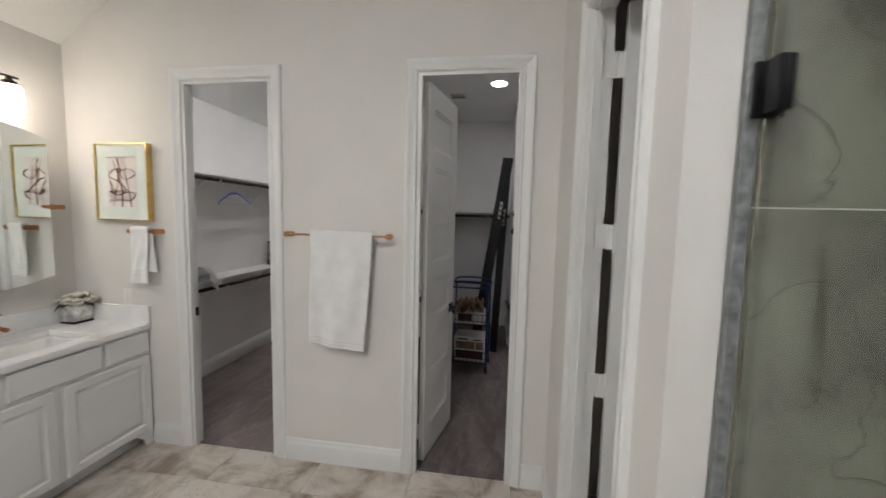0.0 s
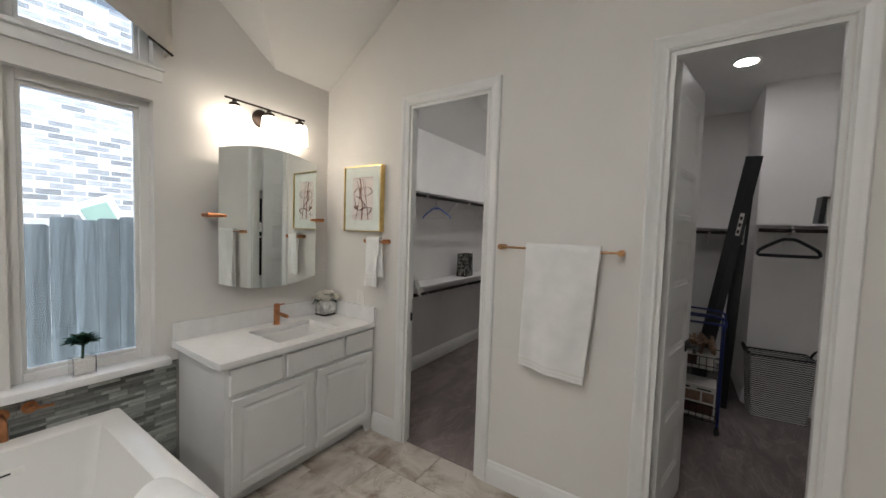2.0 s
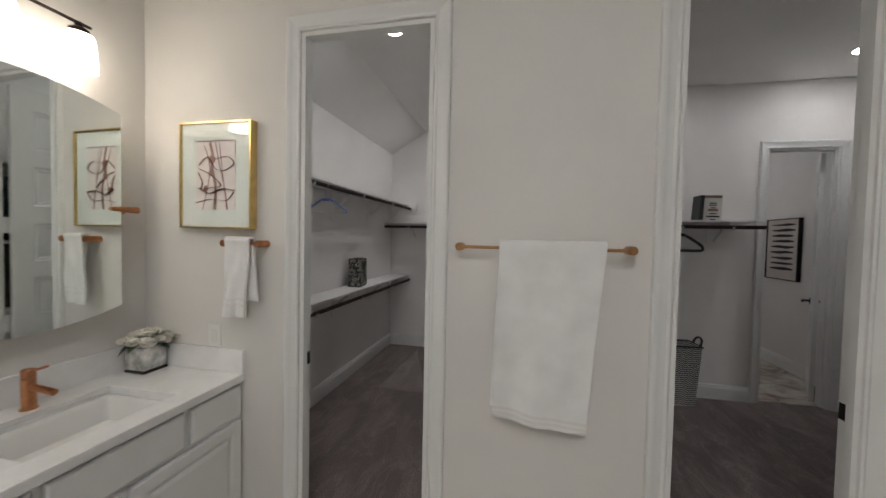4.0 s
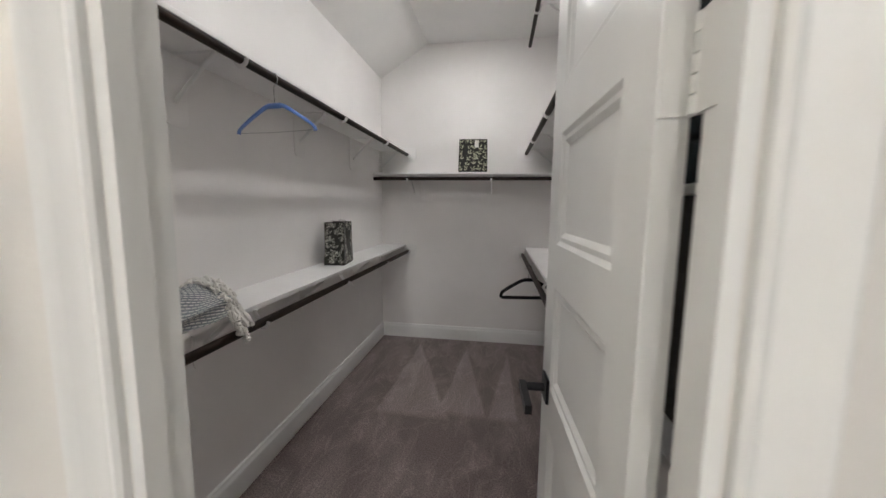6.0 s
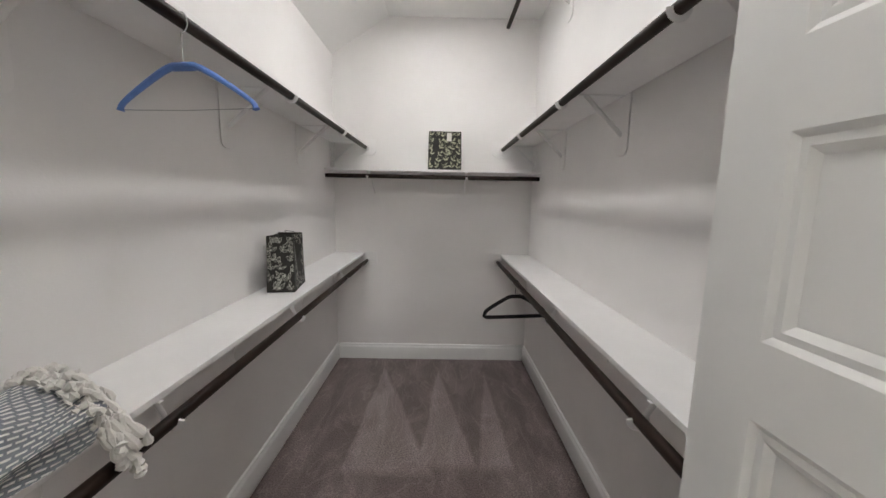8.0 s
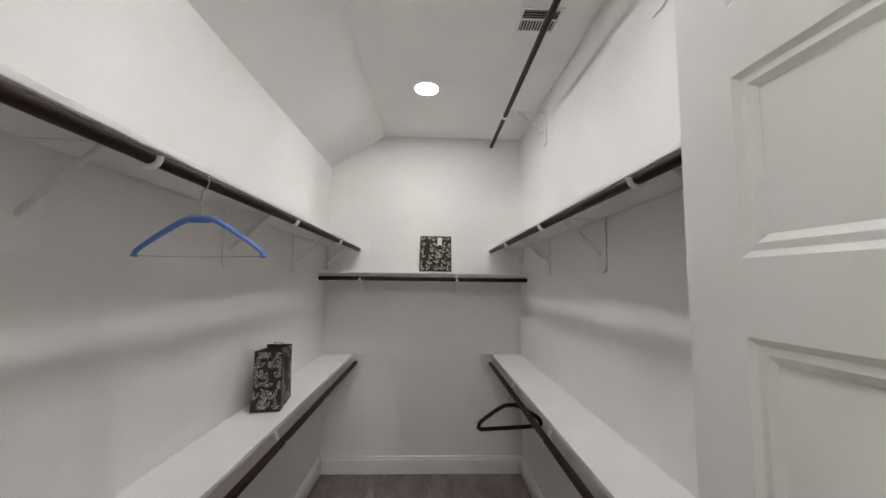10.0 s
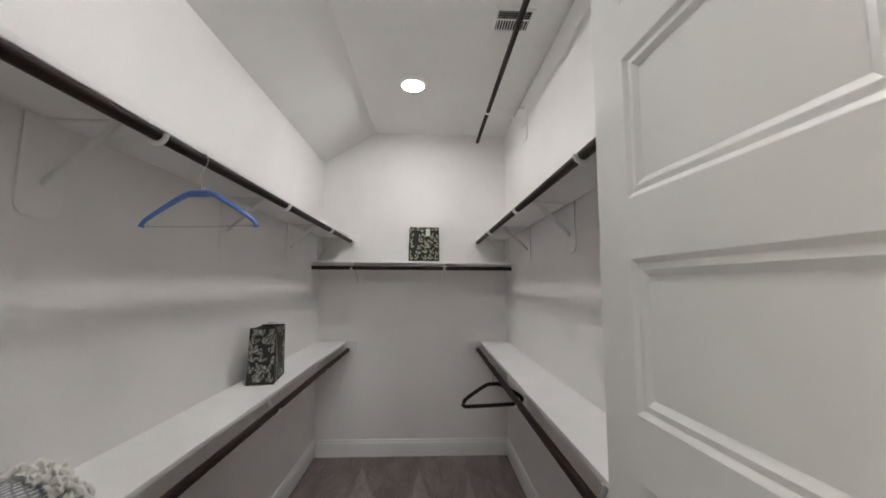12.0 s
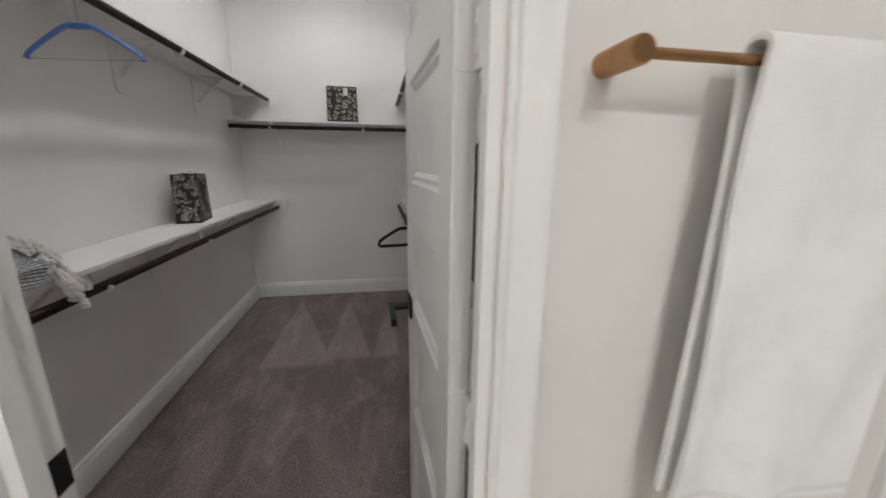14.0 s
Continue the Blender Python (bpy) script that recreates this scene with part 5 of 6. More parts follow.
# added lamp, hidden above the far doorway, that lifts the dark hall
downlight(2.35, 6.95, 3.05, "unseen round recessed light added to brighten the hall", RIGHT_DOWNLIGHT)
# two unseen lamps added behind the camera to brighten the bathroom
downlight(0.35, 0.55, ZC, "unseen round recessed light added to fill the bathroom", BATH_FILL_LIGHT)
downlight(-0.20, -0.75, ZC, "unseen round recessed light added to fill the bathroom", BATH_FILL_LIGHT)
# invented lamp out of view, there only to light the shower tile
downlight(2.15, 0.60, ZC, "unseen round recessed light added over the shower", RIGHT_DOWNLIGHT)


def vent(x, y, z, w, d, label):
    """Two-way register: cross louvres, a row of slots, then a plain plate."""
    t = thing("ceiling_vent", label, "vent", at=(x, y, z))
    fr = part("frame", boxes((-w, w, -d, -d + 0.018, -0.008, 0), (-w, w, 0.030, d, -0.008, 0), (-w, -w + 0.018, -d + 0.018, 0.030, -0.008, 0), (w - 0.018, w, -d + 0.018, 0.030, -0.008, 0), bevel=0.002), PLASTIC, t)
    # thin sheet coloured as the duct's shade; no duct is modelled
    part("throat_shade", boxes((-w + 0.018, w - 0.018, -d + 0.018, 0.030, -0.0015, -0.0005)), RECESS_SHADE, t, "near-black sheet as duct shade behind the slats")
    part("mid_bar", boxes((-w + 0.018, w - 0.018, -0.056, -0.048, -0.0075, -0.002)), PLASTIC, t)
    for k in range(4):
        bm = boxes((-w + 0.018, w - 0.018, -0.0036, 0.0036, -0.0008, 0.0008))
        bm.transform(pose(0, -d + 0.030 + 0.0155 * k, -0.0045, 35, 0, 0))
        part("slat", bm, PLASTIC, fr)
    n = 12
    for k in range(n):
        bm = boxes((-0.0024, 0.0024, -0.048, 0.030, -0.0008, 0.0008))
        bm.transform(pose(-w + 0.026 + (2 * w - 0.052) * k / (n - 1), 0, -0.0045, 0, 20, 0))
        part("slat", bm, PLASTIC, fr)


vent(-0.143, 4.90, CZ, 0.108, 0.135, "white slatted ceiling vent behind the high rod")
vent(0.72, 5.35, 3.05, 0.10, 0.13, "white slatted ceiling vent in the flat ceiling")


# ---- hangers ----
def hanger(m, material, label, drop_hook, wide, bar):
    t = thing("clothes_hanger", label, "hanger")
    t.matrix_basis = m
    pts = [(0.0, 0, -0.005), (0.0, 0, drop_hook - 0.035), (0.012, 0, drop_hook - 0.024), (0.019, 0, drop_hook - 0.004), (0.012, 0, drop_hook + 0.014), (0.0, 0, drop_hook + 0.0195), (-0.013, 0, drop_hook + 0.013), (-0.0195, 0, drop_hook - 0.004)]
    part("hook", tube(smooth_line(pts, 5), 0.0018, 8), CHROME if bar == "wire" else material, t, "wire hook", smooth=True)
    sh = smooth_line([(-wide, 0, -0.085), (-wide * 0.93, 0, -0.068), (-wide * 0.55, 0, -0.030), (-wide * 0.22, 0, -0.003), (0, 0, 0.0), (wide * 0.22, 0, -0.003), (wide * 0.55, 0, -0.030), (wide * 0.93, 0, -0.068), (wide, 0, -0.085)], 6)
    n = len(sh)
    rad = [0.0092 - 0.0042 * abs(2 * i / (n - 1) - 1) ** 1.2 + 0.0035 * abs(2 * i / (n - 1) - 1) ** 14 for i in range(n)]
    if bar == "wire":
        sh = [Vector((v.x, v.y, v.z * 1.24)) for v in sh]
        part("shoulder", tube(sh, rad, 10, flat=1.25), material, t, smooth=True)
        part("neck", boxes((-0.034, 0.034, -0.007, 0.007, -0.012, 0.010), bevel=0.006), material, t, smooth=True)
        part("trouser_wire", tube([(-wide + 0.006, 0, -0.104), (0, 0, -0.107), (wide - 0.006, 0, -0.104)], 0.0012, 6), CHROME, t, "thin wire bar")
    else:
        sh = [Vector((v.x, v.y, v.z * 1.35)) for v in sh]
        loop = [tuple(v) for v in sh] + [(wide + 0.006, 0, -0.130), (wide - 0.010, 0, -0.142), (0, 0, -0.143), (-wide + 0.010, 0, -0.142), (-wide - 0.006, 0, -0.130)]
        part("body", tube(loop, 0.0135, 10, closed=True, flat=0.6), material, t, smooth=True)
    return t


hanger(pose(CL1_L + 0.285, 4.158, 1.915 - 0.108, 0, 0, -6.8), BLUE, "blue plastic suit hanger on the high rod", 0.108, 0.19, "wire")
hanger(pose(CL1_R - 0.279, 5.58, 1.002 - 0.070 - 0.095, 0, 0, 8), VELVET, "black velvet hanger on the low rod", 0.095, 0.210, "solid")
hanger(pose(1.60, CL2_A - 0.32, 1.735 - 0.062 - 0.075, 0, 0, 3), VELVET, "black velvet hanger under the short shelf", 0.075, 0.195, "solid")


# ---- gift bags ----
def gift_bag(x, y, z, w, d, h, rz, label, seed, leafy):
    t = thing("gift_bag", label, "gift bag", at=(x, y, z), rz=rz)
    bm = bmesh.new()
    hw, hd, tk = w / 2, d / 2, 0.0016
    lo = [(-hw, -hd), (hw, -hd), (hw, hd), (-hw, hd)]
    waist = 0.86
    rows_ = []
    for zz, s, pinch in ((0.0, 1.0, 0.0), (h * 0.5, 0.99, 0.010), (h * 0.86, 0.97, 0.022), (h, 0.96, 0.030)):
        ring = []
        for (ax, ay), (bx, by) in zip(lo, lo[1:] + lo[:1]):
            ring.append((ax * s, ay * waist if zz > 0 else ay, zz))
            mx, my = (ax + bx) / 2 * s, (ay + by) / 2 * (waist if zz > 0 else 1)
            if abs(mx) > abs(my) * 1.0 and abs(ax - bx) < 1e-6:
                mx -= math.copysign(pinch, mx)
            ring.append((mx, my, zz))
        rows_.append([bm.verts.new(c) for c in ring])
    for r, s in zip(rows_, rows_[1:]):
        for k in range(8):
            bm.faces.new((r[k], r[(k + 1) % 8], s[(k + 1) % 8], s[k]))
    bm.faces.new(list(reversed(rows_[0])))
    b = part("bag", bm, BAG_DARK, t)
    so = b.modifiers.new("thickness", "SOLIDIFY")
    so.thickness = tk
    r = random.Random(seed)
    pr = bmesh.new()

    def on_face(face, U, V):
        """A point of the bag's print, U across the face and V up, a little proud of the paper."""
        span = hw if face % 2 == 0 else hd * waist
        U, V = max(-span * 0.96, min(span * 0.96, U)), max(0.004, min(h - 0.004, V))
        f = (waist + (1 - waist) * max(0, 1 - V / (h * 0.5))) if V < h * 0.5 else waist
        sx = 1 - 0.04 * V / h
        if face % 2 == 0:
            return (U * sx, (-1 if face == 0 else 1) * (hd * f + 0.0035), V)
        pin = 0.030 * (V / h) * (1 - abs(U) / span)
        return ((1 if face == 1 else -1) * (hw * sx + 0.0035 - pin), U, V)

    def ribbon(face, pts, wd):
        """A thin printed line along points of a face."""
        rows_n = []
        for k, (U, V) in enumerate(pts):
            (a0, b0), (a1, b1) = pts[max(0, k - 1)], pts[min(len(pts) - 1, k + 1)]
            du, dv = a1 - a0, b1 - b0
            q = math.hypot(du, dv) or 1.0
            rows_n.append((pr.verts.new(on_face(face, U - dv / q * wd, V + du / q * wd)), pr.verts.new(on_face(face, U + dv / q * wd, V - du / q * wd))))
        for (p0, p1), (q0, q1) in zip(rows_n, rows_n[1:]):
            pr.faces.new((p0, p1, q1, q0))

    def leaf_shape(face, u, v, a, ln, wd, solid):
        """A pointed leaf, filled, or as an outline with a midrib."""
        side = []
        for sgn in (1, -1):
            side.append([(u + ln * q * math.cos(a) - sgn * wd * math.sin(math.pi * q ** 0.8) * math.sin(a), v + ln * q * math.sin(a) + sgn * wd * math.sin(math.pi * q ** 0.8) * math.cos(a)) for q in (0.0, 0.15, 0.35, 0.55, 0.75, 0.9, 1.0)])
        if solid:
            ring = side[0] + side[1][-2:0:-1]
            pr.faces.new([pr.verts.new(on_face(face, U, V)) for U, V in ring])
        else:
            ribbon(face, side[0], 0.0010)
            ribbon(face, side[1], 0.0010)
            ribbon(face, [(u, v), (u + ln * 0.5 * math.cos(a), v + ln * 0.5 * math.sin(a)), (u + ln * math.cos(a), v + ln * math.sin(a))], 0.0007)

    for face in range(4):
        span = hw if face % 2 == 0 else hd * waist
        cols_n, rows_c = max(2, round(span * 2 / 0.052)), round(h / 0.052)
        for ci in range(cols_n):
            for ri in range(rows_c):
                u = -span + span * 2 * (ci + 0.5) / cols_n + r.uniform(-0.008, 0.008)
                v = h * (ri + 0.25) / rows_c + r.uniform(-0.006, 0.006)
                a = r.uniform(0.6, 2.5)
                ribbon(face, [(u, v), (u + 0.018 * math.cos(a), v + 0.018 * math.sin(a)), (u + 0.034 * math.cos(a + 0.3), v + 0.034 * math.sin(a + 0.3))], 0.0009)
                for q, turn_ in ((0.008, 0.9), (0.008, -0.9), (0.026, 0.15)):
                    leaf_shape(face, u + q * math.cos(a), v + q * math.sin(a), a + turn_ + r.uniform(-0.25, 0.25), r.uniform(0.026, 0.038), r.uniform(0.0055, 0.008), leafy and r.random() < 0.75)
    tagged(part("leaf_print", pr, BAG_LEAF if leafy else BAG_LINE, b, "printed leaf pattern"), kind="stuff")
    for s in (-1, 1):
        y0 = s * hd * waist
        part("handle", tube(smooth_line([(-hw * 0.35, y0, h), (-hw * 0.3, y0 * 0.9, h - 0.04 + 0.05 * (0 if leafy else 1)), (hw * 0.3, y0 * 0.9, h - 0.045 + 0.05 * (0 if leafy else 1)), (hw * 0.35, y0, h)], 6), 0.0016, 6), BAG_DARK, t)
    if leafy:
        part("tag", boxes((hw * 0.10, hw * 0.38, -hd * waist - 0.006, -hd * waist - 0.0045, h - 0.075, h - 0.012)), PAPER, t, "white gift tag")
    return t


gift_bag(-1.484, 5.094, 1.002, 0.135, 0.24, 0.287, 9, "black paper gift bag with pale leaf outlines", 2, False)
gift_bag(-0.638, 6.178, 1.722, 0.266, 0.10, 0.298, 3, "black gift bag printed with olive leaves and a white tag", 7, True)

# ---- folded throw ----
throw = thing("throw_blanket", "rolled blue-grey woven throw with cream tassels", "blanket", at=(-1.455, 3.60, 1.002), rz=-7)
wv = bpy.data.materials.new("blue-grey woven cotton")
wv.use_nodes = True
nt = wv.node_tree
bs = nt.nodes["Principled BSDF"]
uv = nt.nodes.new("ShaderNodeUVMap")
uv.uv_map = "weave"
br = nt.nodes.new("ShaderNodeTexBrick")
br.offset = 0.5
br.inputs["Color1"].default_value = (0.76, 0.75, 0.72, 1)
br.inputs["Color2"].default_value = (0.80, 0.79, 0.76, 1)
br.inputs["Mortar"].default_value = (0.215, 0.228, 0.252, 1)
br.inputs["Scale"].default_value = 1.22
br.inputs["Mortar Size"].default_value = 0.0031
br.inputs["Mortar Smooth"].default_value = 0.3
br.inputs["Brick Width"].default_value = 0.0235
br.inputs["Row Height"].default_value = 0.0088
nt.links.new(uv.outputs[0], br.inputs["Vector"])
nt.links.new(br.outputs["Color"], bs.inputs["Base Color"])
bs.inputs["Roughness"].default_value = 0.95
bp = nt.nodes.new("ShaderNodeBump")
bp.inputs["Strength"].default_value = 0.8
bp.inputs["Distance"].default_value = 0.004
bp.invert = True
nt.links.new(br.outputs["Fac"], bp.inputs["Height"])
nt.links.new(bp.outputs[0], bs.inputs["Normal"])
bm = bmesh.new()
uvl = bm.loops.layers.uv.new("weave")
prof = [(-0.155, 0.004), (-0.165, 0.05), (-0.15, 0.10), (-0.10, 0.135), (-0.04, 0.150), (0.03, 0.148), (0.09, 0.130), (0.135, 0.095), (0.155, 0.05), (0.145, 0.004)]
prof = [(v.x, v.y) for v in smooth_line([(a, b, 0) for a, b in prof], 4)]
prof = [(a * 0.70, b * 0.98) for a, b in prof]
L0, L1, n = -0.28, 0.26, 26
grid, us = [], [0.0]
for (a, b), (c, d) in zip(prof, prof[1:]):
    us.append(us[-1] + math.hypot(c - a, d - b))
for j in range(n + 1):
    s = j / n
    y = L0 + (L1 - L0) * s
    k = 0.80 + 0.20 * math.sin(min(1, s * 1.6) * math.pi / 2) + 0.10 * max(0, s - 0.55) / 0.45
    sag = 0.85 + 0.15 * math.sin(s * 5)
    grid.append([bm.verts.new((px * k * (0.95 + 0.05 * math.sin(s * 11 + i)), y + 0.025 * math.sin(i * 0.3), max(0.003, pz * k * sag + 0.006 * math.sin(s * 17 + i * 0.6)))) for i, (px, pz) in enumerate(prof)])
for j in range(n):
    for i in range(len(prof) - 1):
        f = bm.faces.new((grid[j][i], grid[j][i + 1], grid[j + 1][i + 1], grid[j + 1][i]))
        for lp, (jj, ii) in zip(f.loops, ((j, i), (j, i + 1), (j + 1, i + 1), (j + 1, i))):
            lp[uvl].uv = (L0 + (L1 - L0) * jj / n + us[ii] * 0.12, us[ii] * 0.72)
for end in (0, n):
    f = bm.faces.new(grid[end] if end else list(reversed(grid[end])))
    for lp in f.loops:
        lp[uvl].uv = (lp.vert.co.x, lp.vert.co.z)
part("cloth", bm, wv, throw, smooth=True)
rng = random.Random(9)
for k in range(54):
    i = int((k % 27) / 27 * (len(prof) - 1))
    px, pz = prof[i]
    deep = 0.86 if k < 27 else 0.62
    base = Vector((px * deep, L1 - rng.uniform(0.012, 0.03), max(0.016, pz * deep * 0.95)))
    p1 = base + Vector((px * 0.15 + rng.uniform(-0.006, 0.010), rng.uniform(0.022, 0.045), 0.012 if k < 27 else 0.004))
    p2 = p1 + Vector((rng.uniform(-0.004, 0.020), rng.uniform(0.006, 0.030), -rng.uniform(0.022, 0.038)))
    p3 = p2 + Vector((rng.uniform(-0.004, 0.020), rng.uniform(-0.006, 0.022), -rng.uniform(0.020, 0.036)))
    if base.x > 0.030:
        p2 = Vector((0.098 + rng.uniform(0.0, 0.014), p1.y + rng.uniform(-0.005, 0.028), rng.uniform(0.012, 0.050)))
        p3 = Vector((0.124 + rng.uniform(0.0, 0.022), p2.y + rng.uniform(-0.012, 0.030), -rng.uniform(0.005, 0.065)))
    pts = [Vector((q.x, q.y, max(q.z, 0.012) if q.x < 0.108 else q.z)) for q in (base, p1, p2, p3)]
    if base.x > 0.030 and k % 3:
        pts.append(p3 + Vector((rng.uniform(-0.004, 0.006), rng.uniform(-0.008, 0.010), -rng.uniform(0.015, 0.038))))
    line = smooth_line(pts, 6)
    rad = [0.0078 + 0.0034 * math.sin(q * 2.4 + k) for q in range(len(line))]
    rad[-1], rad[-2], rad[-3] = 0.0065, 0.0115, 0.0105
    part("tassel", tube(line, rad, 7), FRINGE, throw, smooth=True)

# ---- storage behind the open closet door ----
TEAL = mat("dark teal quilted fabric", (0.020, 0.045, 0.055), 0.9, vary=0.3, scale=30, bump=0.6, grain_scale=90)
BROWN_FABRIC = mat("dark brown fabric", (0.030, 0.022, 0.017), 0.85, vary=0.2, scale=40, bump=0.5, grain_scale=300)
bin_ = thing("storage_bin", "dark brown fabric storage bin with a pale lid", "storage bin", at=(0.025, 3.44, 1.002))
part("bin_body", boxes((-0.085, 0.085, -0.24, 0.24, 0, 0.425), bevel=0.008), BROWN_FABRIC, bin_)
part("lid", boxes((-0.090, 0.090, -0.245, 0.245, 0.4252, 0.445), bevel=0.004), PAPER, bin_, "pale lid")
quilt = thing("folded_blanket", "dark teal quilted blanket folded on a storage bin", "blanket", at=(0.025, 3.44, 1.4475))
for k in range(5):
    o = 0.004 * (k % 2)
    part("fold", boxes((-0.080 - o, 0.082 - o, -0.235 + o, 0.232 - o, 0.085 * k + 0.0005, 0.085 * k + 0.0845), bevel=0.024, segments=3), TEAL, quilt, smooth=True)

# ---- things in the right closet ----
cart = thing("rolling_cart", "blue steel rolling cart holding boxes and kindling", "cart", at=(0.975, 4.80, 0.0), rz=-4)
hw, hd = 0.19, 0.15
for sx in (-1, 1):
    for sy in (-1, 1):
        x, y = sx * hw, sy * hd
        part("post", tube([(x, y, 0.07), (x, y, 0.86), (x * 0.97, y * 0.97, 0.90)], 0.011, 10), BLUE_STEEL, cart, smooth=True)
        bm = lathe([(0.0, -0.011), (0.026, -0.011), (0.029, 0.0), (0.026, 0.011), (0.0, 0.011)], 18, pose(x, y, 0.029, 0, 90, 20))
        fork = part("caster", tube([(x, y, 0.03), (x, y, 0.075)], 0.012, 8), RUBBER, cart, "black swivel caster")
        part("wheel", bm, RUBBER, fork, smooth=True)
part("rim", tube([(-hw, -hd, 0.90), (hw, -hd, 0.90), (hw, hd, 0.90), (-hw, hd, 0.90)], 0.010, 10, closed=True), BLUE_STEEL, cart, smooth=True)
for sy in (-1, 1):
    part("push_handle", tube(smooth_line([(-hw, sy * hd, 0.86), (-hw * 0.9, sy * hd, 0.955), (hw * 0.9, sy * hd, 0.955), (hw, sy * hd, 0.86)], 5), 0.009, 10), BLUE_STEEL, cart, smooth=True)
for z0, z1 in ((0.10, 0.22), (0.50, 0.62)):
    bm = bmesh.new()
    for zz in (z0, z0 + 0.05, z1):
        tube([(-hw, -hd, zz), (hw, -hd, zz), (hw, hd, zz), (-hw, hd, zz)], 0.0035, 6, closed=True, bm=bm)
    for k in range(9):
        x = -hw + 2 * hw * k / 8
        tube([(x, -hd, z1), (x, -hd, z0), (x, hd, z0), (x, hd, z1)], 0.0025, 6, bm=bm)
    for k in range(1, 7):
        y = -hd + 2 * hd * k / 7
        tube([(-hw, y, z1), (-hw, y, z0), (hw, y, z0), (hw, y, z1)], 0.0025, 6, bm=bm)
    part("wire_basket", bm, WIRE, cart, "dark wire basket")


def carton(x, y, z, w, d, h, rz, label, bands):
    t = thing("cardboard_box", label, "box", at=(x, y, z), rz=rz)
    body = part("carton", boxes((-w / 2, w / 2, -d / 2, d / 2, 0, h), bevel=0.002), PAPER, t)
    for z0, z1, x0, x1, mt in bands:
        part("printed_panel", boxes((x0 * w, x1 * w, -d / 2 - 0.0016, -d / 2 - 0.0004, z0 * h, z1 * h)), mt, body)
    return t


TAN = mat("tan printed card", (0.34, 0.22, 0.16), 0.7, vary=0.25, scale=15)
MAROON = mat("dark red printed card", (0.10, 0.045, 0.04), 0.7, vary=0.2, scale=15)
carton(0.985, 4.795, 0.108, 0.32, 0.24, 0.265, -4, "white carton with tan picture panels in the cart basket",
       [(0.50, 0.80, -0.46, 0.18, TAN), (0.50, 0.80, 0.22, 0.46, TAN), (0.12, 0.44, -0.46, 0.46, MAROON), (0.86, 0.92, -0.40, -0.05, BLACK_INK), (0.86, 0.90, 0.1, 0.4, BLACK_INK)])
carton(0.975, 4.80, 0.508, 0.30, 0.22, 0.13, -4, "low white carton in the upper cart basket", [(0.2, 0.8, -0.4, 0.1, MAROON)])
rng = random.Random(12)
for k in range(22):
    t = thing("kindling_stick", "split brown kindling stick stacked in the cart", "firewood", group="kindling in the cart",
              at=(0.83 + 0.30 * ((k * 7) % 11) / 11, 4.80 + rng.uniform(-0.03, 0.03), 0.655 + 0.028 * (k // 6)), rz=rng.uniform(-12, 12))
    bm = boxes((-0.014, 0.014, -0.135, 0.135, -0.012, 0.012), bevel=0.003, segments=1)
    bm.transform(pose(0, 0, 0, rng.uniform(-6, 12), rng.uniform(-35, 35), 0))
    part("stick", bm, WOOD, t)


def leaning_panel(m, w, h, d, label, slots):
    t = thing("bed_rail_panel", label, "panel")
    t.matrix_basis = m
    part("board", boxes((-w / 2, w / 2, 0, d, 0, h), bevel=0.004), BOARD, t)
    part("edge_rail", boxes((w / 2 - 0.035, w / 2 + 0.03, -0.022, 0.0, 0, h), bevel=0.003), BOARD, t)
    # flat patches on the board, darkened as the shade of recesses
    for z in slots:
        part("slot", boxes((-w / 2 + 0.05, -w / 2 + 0.075, -0.0016, -0.0004, z, z + 0.22)), RECESS_SHADE, t)
    stk = part("sticker", boxes((w / 2 - 0.025, w / 2 + 0.005, -0.0236, -0.0224, h * 0.70, h * 0.70 + 0.20)), PAPER, t, "white paper sticker")
    for k in range(3):
        part("sticker_print", boxes((w / 2 - 0.02, w / 2 - 0.002, -0.0248, -0.0238, h * 0.70 + 0.02 + 0.06 * k, h * 0.70 + 0.05 + 0.06 * k)), BLACK_INK, stk)
    return t


leaning_panel(pose(0.98, 5.14, 0.0, -2.0, 8.0, -6), 0.088, 2.34, 0.05, "black-stained headboard panel leaning in the alcove corner", (0.55, 0.95, 1.35, 1.85))
leaning_panel(pose(1.215, 5.30, 0.0, -2.0, 2.2, -6), 0.06, 2.20, 0.04, "black-stained side rail leaning behind the panel", (0.5, 1.0))

# hamper
hamper = thing("laundry_hamper", "black and white woven tapered laundry basket", "hamper", at=(1.622, 5.390, 0.0), rz=6)
hm = bpy.data.materials.new("black and white weave")
hm.use_nodes = True
nt = hm.node_tree
bs = nt.nodes["Principled BSDF"]
uv = nt.nodes.new("ShaderNodeUVMap")
uv.uv_map = "weave"
sep = nt.nodes.new("ShaderNodeSeparateXYZ")
nt.links.new(uv.outputs[0], sep.inputs[0])
zig = math_node(nt, "PINGPONG", sep.outputs[0], 0.016)
band = math_node(nt, "FRACT", math_node(nt, "MULTIPLY", math_node(nt, "ADD", sep.outputs[1], math_node(nt, "MULTIPLY", zig, 0.62)), 1 / 0.0195))
rampz = nt.nodes.new("ShaderNodeMapRange")
rampz.inputs[1].default_value, rampz.inputs[2].default_value = 0.52, 0.58
nt.links.new(band, rampz.inputs[0])
mixz = nt.nodes.new("ShaderNodeMix")
mixz.data_type = "RGBA"
mixz.inputs[6].default_value = (0.012, 0.012, 0.014, 1)
mixz.inputs[7].default_value = (0.70, 0.69, 0.67, 1)
nt.links.new(rampz.outputs[0], mixz.inputs[0])
nt.links.new(mixz.outputs[2], bs.inputs["Base Color"])
bs.inputs["Roughness"].default_value = 0.6
